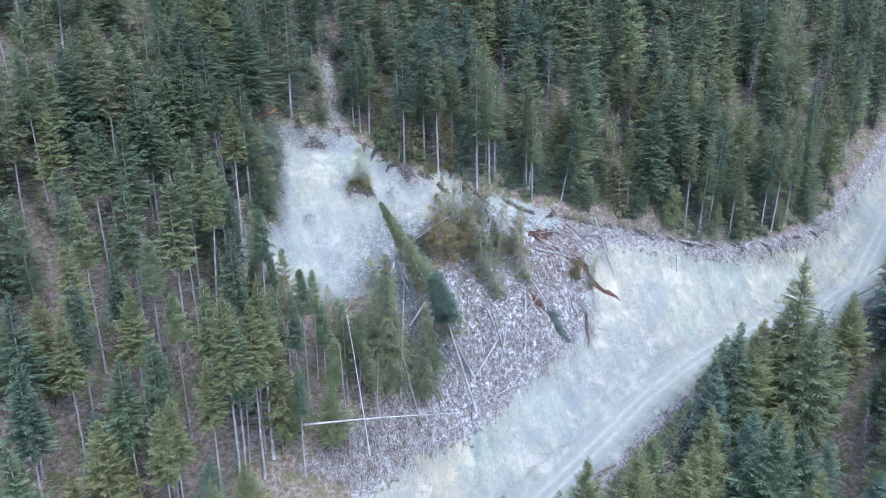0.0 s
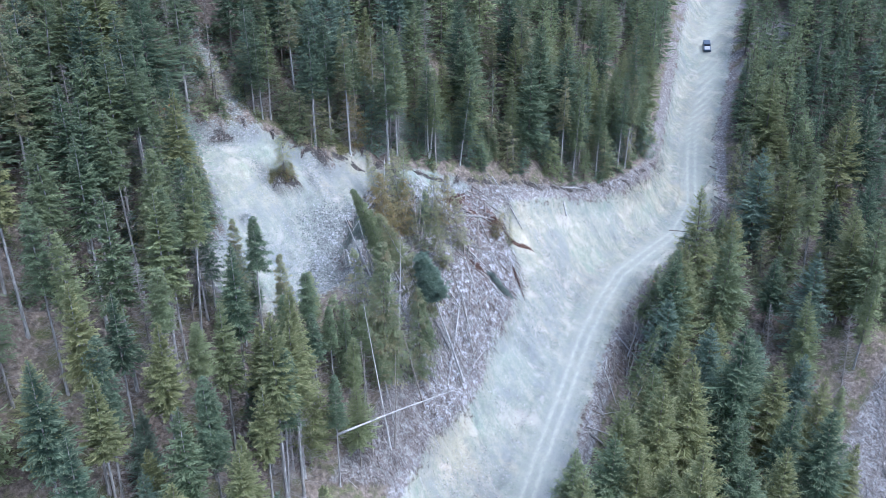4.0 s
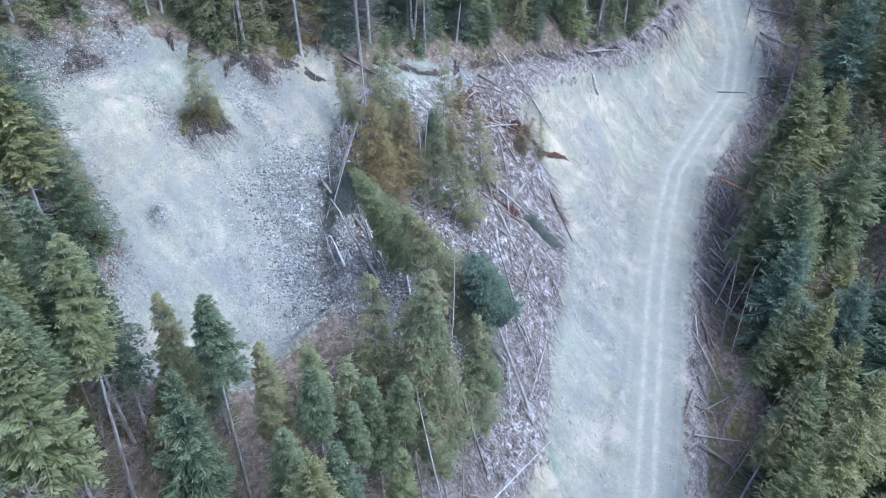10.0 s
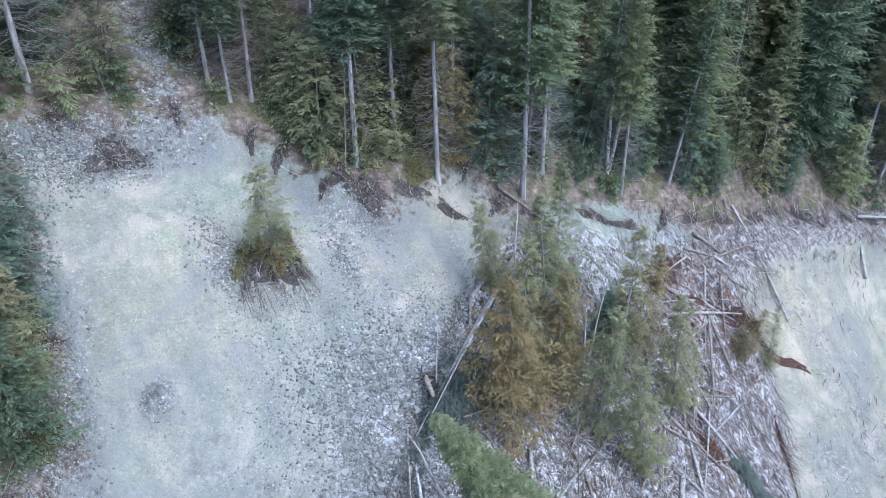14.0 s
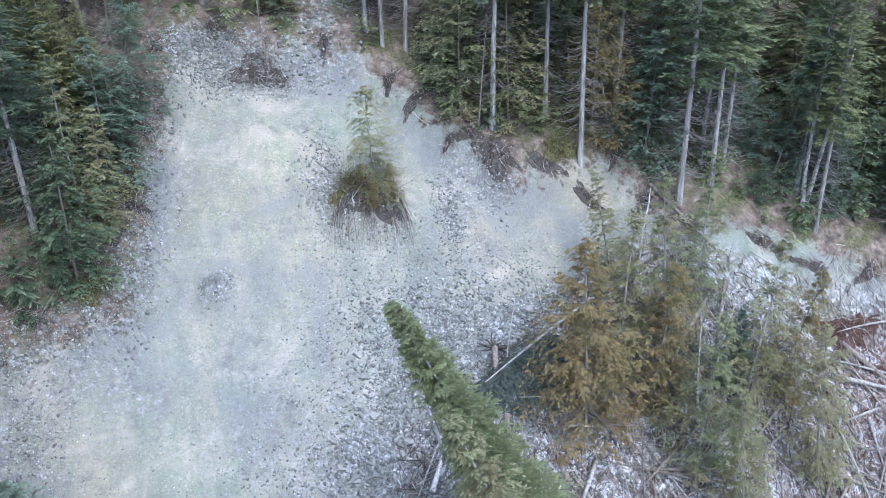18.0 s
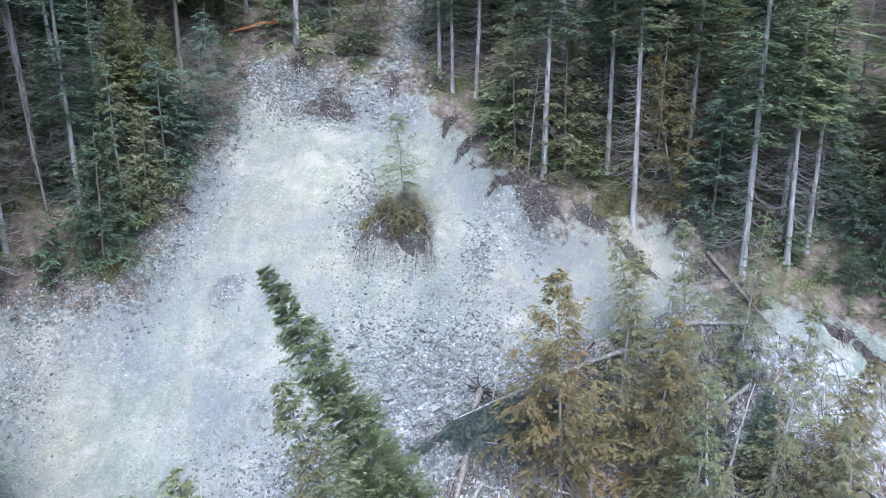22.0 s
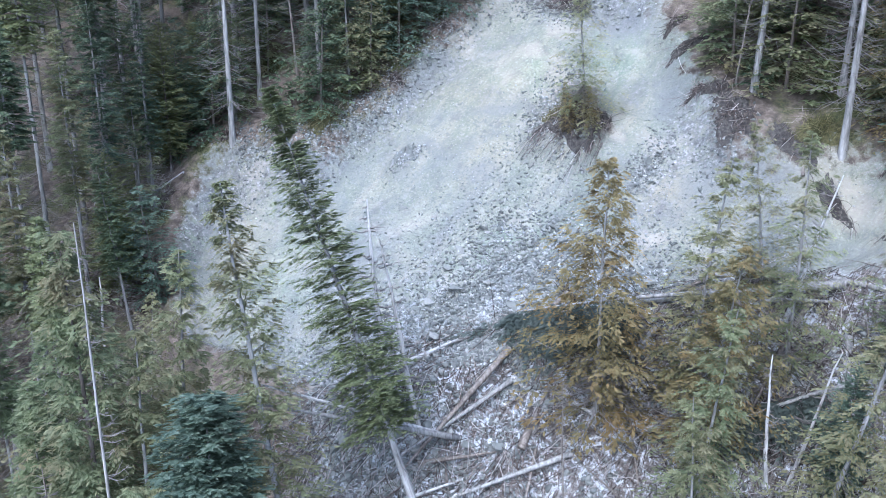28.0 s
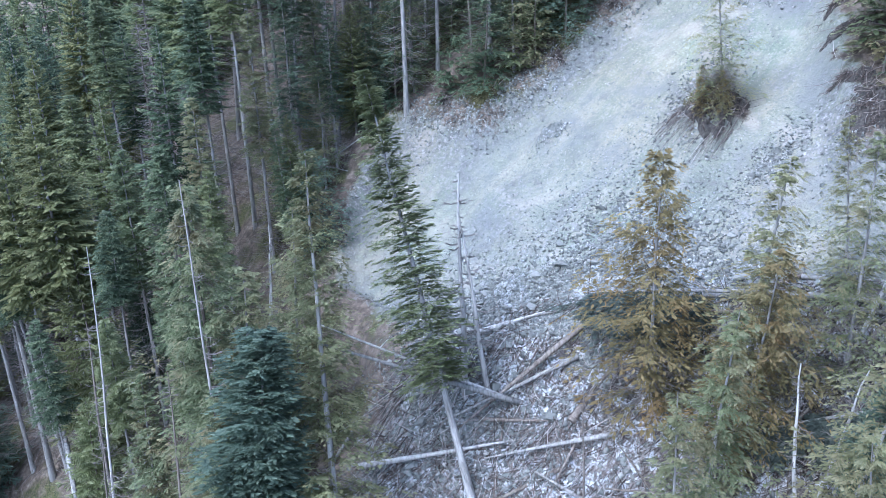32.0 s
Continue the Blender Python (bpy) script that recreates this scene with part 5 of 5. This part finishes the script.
lump(-3.0, 17.5, 1.2, 0.9, 0.3, TURF, "turf_mat", "dark overhanging turf at the crest of the scar", "turf", -30, 50, 200)
lump(-17.5, 23.2, 1.9, 0.5, 0.3, TURF, "turf_mat", "dark overhanging turf at the head of the scar", "turf", -8, 50, 220)
lump(1.6, 17.8, 1.2, 0.6, 0.25, MOSS, "moss_cushion", "yellow-green moss cushion on the crest", "moss", 0, 0, 260, TUFT)
lump(-27.3, 9.8, 0.9, 0.6, 0.3, MOSS, "moss_cushion", "yellow-green moss and grass at the scar's edge", "moss", 30, 0, 260, TUFT)
lump(-21.0, 11.2, 0.75, 0.6, 0.3, ROCK, "rock_knob", "dark knob of rock in the pale scar", "rock", 20)
for x in np.arange(-8, 78, 3.1):
    y = float(np.interp(x, CX, CY)) - rng.uniform(0.0, 0.9)
    lump(x + rng.normal(0, 0.8), y, rng.uniform(0.7, 1.5), rng.uniform(0.25, 0.45), 0.16, TURF, "turf_edge", "ragged brown turf edge along the crest", "turf", -15 + rng.normal(0, 20), 20, 50)
for x, y in [(-23.6, 23.5), (-24.4, 18.5), (-25.0, 14.5), (-27.0, 10.6), (-30.0, 8.2), (-33.2, 6.4), (-34.2, 2.0), (-20.0, 25.0), (-13.0, 23.8), (-9.0, 21.9), (-5.6, 18.6), (5.6, 17.4)]:
    lump(x, y, rng.uniform(0.4, 0.7), rng.uniform(0.2, 0.35), 0.16, TURF, "turf_edge", "ragged dark turf edge with roots round the scar", "turf", rng.uniform(0, 180), 24, 90)


# small broken stone, too many to count, thicker in the tongue of rubble
def shard(seed):
    """An angular piece of broken rock about one metre across."""
    r = np.random.default_rng(seed)
    bm = bmesh.new()
    for q in r.normal(0, 1, (11, 3)):
        bm.verts.new(q / np.linalg.norm(q) * r.uniform(0.42, 0.62) * (1, 0.8, 0.5))
    bmesh.ops.convex_hull(bm, input=bm.verts[:])
    bmesh.ops.triangulate(bm, faces=bm.faces[:])
    me = bpy.data.meshes.new("boulder")
    bm.to_mesh(me)
    bm.free()
    me.materials.append(ROCK)
    return me


SHARDS = [shard(300 + k) for k in range(8)]


def stones(name, count, lo, hi, where, material, label, seed, grow):
    r = np.random.default_rng(seed)
    shapes = [arrays(me) for me in SHARDS]
    x, y = where(r, count)
    z = land(x, y)
    big = lo * (hi * grow(x, y) / lo) ** (r.random(count) ** 2.0)
    turn = r.normal(0, 1, (count, 4)) * (1, 0.35, 0.35, 1)
    turn /= np.linalg.norm(turn, axis=1)[:, None]
    pieces = []
    for a, b, c, s, (w, i, j, k) in zip(x, y, z, 2 * big, turn):
        v, f = shapes[int(a * 977) % 8]
        q = np.array([[1 - 2 * (j * j + k * k), 2 * (i * j - k * w), 2 * (i * k + j * w)], [2 * (i * j + k * w), 1 - 2 * (i * i + k * k), 2 * (j * k - i * w)], [2 * (i * k - j * w), 2 * (j * k + i * w), 1 - 2 * (i * i + j * j)]])
        pieces.append((v @ (q.T * s) + (a, b, c + s * 0.08), f))
    return tagged(joined(name, pieces, material, 3), label, "rubble", kind="stuff")


def weighted(x, y):
    s = inside(x, y, SCAR)
    w = 0.012 + 0.95 * mound(x, y, -4.5, 6, 7.5, 5) + 0.5 * mound(x, y, -9, 10, 7, 3) + 0.8 * mound(x, y, -12, 0.5, 8, 5) + 0.6 * mound(x, y, -14, 17, 1.6, 3) + 0.6 * mound(x, y, -6.3, 15.5, 1, 2.2) + 0.5 * mound(x, y, -21, 24.5, 4, 1.4) + 0.4 * mound(x, y, -26, 14, 1.5, 5) + 0.3 * mound(x, y, -31, 4, 3, 5)
    return np.where(s > 0.2, w, 0.9 * mound(x, y, -8, -2.5, 7, 4.5))


def on_scar(r, count):
    xs, ys = [], []
    while sum(map(len, xs)) < count:
        x, y = r.uniform(-35, 10, 20000), r.uniform(-10, 26, 20000)
        k = r.random(20000) < weighted(x, y)
        xs.append(x[k])
        ys.append(y[k])
    return np.concatenate(xs)[:count], np.concatenate(ys)[:count]


def on_bank(r, count):
    xs, ys = [], []
    while sum(map(len, xs)) < count:
        x, y = r.uniform(-25, 90, 20000), r.uniform(-38, 12, 20000)
        d = road_side(x, y)[0]
        k = (inside(x, y, BANK) > 0.3) & (np.abs(np.abs(d) - 0.5) > 1.6) & (r.random(20000) < np.clip(0.12 + 1.4 * smooth_noise(x + 0.2 * y, y * 0.3, 1.9, 41) + 0.5 * smooth_noise(x, y, 0.9, 47) + 0.25 * (d < 5), 0.04, 1))
        xs.append(x[k])
        ys.append(y[k])
    return np.concatenate(xs)[:count], np.concatenate(ys)[:count]


stones("rubble", 30000, 0.035, 0.24, on_scar, ROCK, "loose grey broken stone on the scar", 31, lambda a, b: np.minimum(1.0, 0.30 + 0.8 * weighted(a, b)))
stones("bank_gravel", 11000, 0.03, 0.13, on_bank, ROCK, "scattered grey stones on the bank and roadside", 32, lambda a, b: np.ones(len(a)))


def on_tongue(r, count):
    x, y = r.normal(-5.5, 3.6, count * 6), r.normal(3.4, 2.6, count * 6)
    k = (inside(x, y, SCAR) > -2.5) & (y < 10.5) & (smooth_noise(x, y, 1.6, 27) + 0.5 * smooth_noise(x, y, 0.6, 28) > -0.15)
    return x[k][:count], y[k][:count]


stones("tongue_rubble", 24000, 0.05, 0.19, on_tongue, ROCK, "broken slabs in the tongue of rubble", 33, lambda a, b: np.ones(len(a)))


def on_outcrops(r, count):
    places = [(-21, 11.2, 0.5, 0.45), (-14, 17, 0.9, 1.6), (-6.3, 15.5, 0.6, 1.2), (-3.0, 16.6, 0.8, 0.8), (-12.9, 16.3, 0.9, 1.0), (-22, 24.3, 1.6, 0.6), (-26, 13, 0.6, 2.5), (-11, 14.4, 1.3, 0.6), (-16.8, 23.0, 1.4, 0.5), (-30.5, 5, 1.2, 2.0), (21, -9, 2.5, 1.2), (16, -12, 2.5, 1.0)]
    k = r.integers(0, len(places), count)
    c = np.array(places)[k]
    return r.normal(c[:, 0], c[:, 2]), r.normal(c[:, 1], c[:, 3])


def in_gully(r, count):
    y = r.uniform(22, 62, count)
    return r.normal(-13.2 + 0.1 * (y - 24), 1.4), y


RIM = np.array([(-20.5, 24.6), (-22.8, 23.5), (-24.2, 19), (-24.6, 15), (-25.4, 11.6), (-27.4, 9), (-30, 7.6), (-32.6, 6)])


def on_rim(r, count):
    """Broken rock along the edge of the scar and round its head."""
    k = r.random(count) * (len(RIM) - 1.001)
    p = RIM[k.astype(int)] + (RIM[k.astype(int) + 1] - RIM[k.astype(int)]) * (k % 1)[:, None]
    x, y = p[:, 0] + r.normal(0.3, 0.75, count), p[:, 1] + r.normal(0.0, 0.5, count)
    head = r.random(count) < 0.35
    return np.where(head, r.normal(-19.6, 1.9, count), x), np.where(head, r.normal(23.6, 0.8, count), y)


stones("rim_rubble", 6500, 0.04, 0.17, on_rim, DARKROCK, "dark broken rock along the rim of the scar", 37, lambda a, b: np.ones(len(a)))
stones("outcrop_rubble", 6000, 0.04, 0.16, on_outcrops, ROCK, "dark stones of small outcrops in the scar", 34, lambda a, b: np.ones(len(a)))

def on_mass(r, count):
    x, y = r.uniform(-15, 14, count * 4), r.uniform(-10, 11, count * 4)
    k = (inside(x, y, MIDDLE) > -1) & (r.random(count * 4) < 1.1 - (x + 8) / 22)
    return x[k][:count], y[k][:count]


stones("debris_stones", 7500, 0.05, 0.28, on_mass, ROCK, "grey stones mixed into the slipped debris", 36, lambda a, b: np.ones(len(a)))
stones("gully_rubble", 4200, 0.05, 0.22, in_gully, DARKROCK, "grey stones in the gully above the scar", 35, lambda a, b: np.ones(len(a)))
fallen_log(67.0, -5.9, 69.0, -9.6, 0.14, BARK, "weathered timber drain laid across the gravel track", (-0.12, -0.06), 0)
r = np.random.default_rng(44)
bx, by = on_scar(r, 1400)
rubbly = weighted(bx, by) > 0.45
bx, by = bx[rubbly][:280], by[rubbly][:280]
for x, y in zip(bx, by):
    ob = tagged(new("boulder", SHARDS[int(r.integers(8))]), "angular grey boulder in the rubble", "rock", "boulders")
    s = 0.4 + 0.65 * r.random() ** 2.5
    ob.matrix_basis = pose(x, y, height(x, y) + 0.08 * s, r.uniform(-30, 30), r.uniform(-30, 30), r.uniform(0, 360)) @ Matrix.Diagonal((s, s * r.uniform(0.7, 1), s * r.uniform(0.7, 1), 1))


def sticks(name, count, where, lo, hi, label, material, seed, thick=0.025):
    r = np.random.default_rng(seed)
    x, y = where(r, count)
    z = land(x, y)
    pieces = []
    for a, b, c in zip(x, y, z):
        t, l = r.normal(-1.7, 0.9), r.uniform(lo, hi)
        o = np.array([a, b, c + r.uniform(0.02, 0.25)])
        e = np.array([math.cos(t), math.sin(t), 0.8 * math.sin(t) + r.normal(0, 0.22)]) * l
        v, f = tube([o, o + e * 0.5 + r.normal(0, 0.05, 3), o + e], [thick, thick * 0.8, thick * 0.3], 3)
        pieces.append((np.array(v), np.array(f).ravel()))
    return tagged(joined(name, pieces, material, 4), label, "slash", kind="stuff")


def in_slash(r, count):
    xs, ys = [], []
    while sum(map(len, xs)) < count:
        x, y = r.uniform(-30, 85, 20000), r.uniform(-26, 14, 20000)
        d = road_side(x, y)[0]
        k = (inside(x, y, MIDDLE) > 0) | ((d < -4.2) & (d > -8) & (x > -10)) | ((np.abs(y - np.interp(x, CX, CY) + 0.5) < 1.6) & (x > 20) & (r.random(20000) < 0.5))
        xs.append(x[k])
        ys.append(y[k])
    return np.concatenate(xs)[:count], np.concatenate(ys)[:count]


def in_cut(r, count):
    x, y = r.uniform(30, 78, count * 4), r.uniform(-90, -52, count * 4)
    u, v = r.uniform(136, 168, count), r.uniform(10, 32, count)
    k, q = inside(x, y, CLEARCUT) > -1, inside(u, v, FELLED) > 0
    return np.r_[x[k], u[q]][:count], np.r_[y[k], v[q]][:count]


sticks("slash_branches", 20000, in_slash, 0.4, 2.2, "broken branches strewn over the slipped mass", SLASHWOOD, 51, 0.019)
sticks("slash_splinters", 800, in_slash, 0.8, 3.2, "pale peeled splinters among the slash", PALE, 52, 0.035)


def on_bare_bank(r, count):
    x, y = on_bank(r, count * 3)
    k = np.abs(road_side(x, y)[0]) > 4
    return x[k][:count], y[k][:count]


sticks("bank_litter", 700, on_bare_bank, 0.15, 0.8, "scattered twigs and bark on the pale bank", SLASHWOOD, 54, 0.03)
sticks("clearcut_slash", 1600, in_cut, 1.0, 5.0, "grey slash on the felled slope below", WITHERED, 53, 0.06)


# ---------------------------------------------------------------- a pick-up far up the track
def box(name, size, at, material, parent, bevel=0.06, label=""):
    bm = bmesh.new()
    bmesh.ops.create_cube(bm, size=1.0, matrix=Matrix.LocRotScale(at, None, size))
    bmesh.ops.bevel(bm, geom=bm.edges[:], offset=bevel, segments=2, affect="EDGES")
    me = bpy.data.meshes.new(name)
    bm.to_mesh(me)
    bm.free()
    me.materials.append(material)
    ob = new(name, me)
    ob.parent = parent
    if label:
        tagged(ob, label)
    return ob


PAINT = plain_material("dark_blue_paint", (0.04, 0.052, 0.075), (0.06, 0.075, 0.10), 2.0, 0.3)
GLASS = plain_material("dark_window_glass", (0.01, 0.012, 0.014), (0.016, 0.018, 0.02), 2.0, 0.08)
RUBBER = plain_material("black_rubber", (0.012, 0.012, 0.012), (0.02, 0.02, 0.02), 4.0)
STEEL = plain_material("grey_steel", (0.25, 0.25, 0.26), (0.4, 0.4, 0.41), 6.0, 0.4)
truck = tagged(new("pickup_truck"), "dark blue pickup truck parked on the gravel track", "truck")
truck_at = (140.5, float(np.interp(140.5, RX, RY)))
truck.matrix_basis = pose(truck_at[0], truck_at[1], height(*truck_at), 0, -22, 38)
box("body", (5.2, 1.9, 0.65), (0, 0, 0.75), PAINT, truck)
box("cab", (1.9, 1.7, 0.7), (0.2, 0, 1.4), PAINT, truck, 0.15)
box("windscreen", (0.06, 1.45, 0.45), (1.16, 0, 1.42), GLASS, truck, 0.02)
box("rear_window", (0.06, 1.45, 0.4), (-0.76, 0, 1.45), GLASS, truck, 0.02)
box("cargo_bed", (1.9, 1.5, 0.12), (-1.5, 0, 1.10), STEEL, truck, 0.03)
for wx in (-1.6, 1.65):
    for wy in (-0.85, 0.85):
        wheel = new("wheel")
        wheel.parent = truck
        for piece, radius, depth, stuff in (("tyre", 0.4, 0.26, RUBBER), ("rim", 0.24, 0.29, STEEL)):
            bm = bmesh.new()
            bmesh.ops.create_cone(bm, cap_ends=True, segments=18, radius1=radius, radius2=radius, depth=depth, matrix=pose(wx, wy, 0.4, 90))
            me = bpy.data.meshes.new(piece)
            bm.to_mesh(me)
            bm.free()
            me.materials.append(stuff)
            new(piece, me).parent = wheel
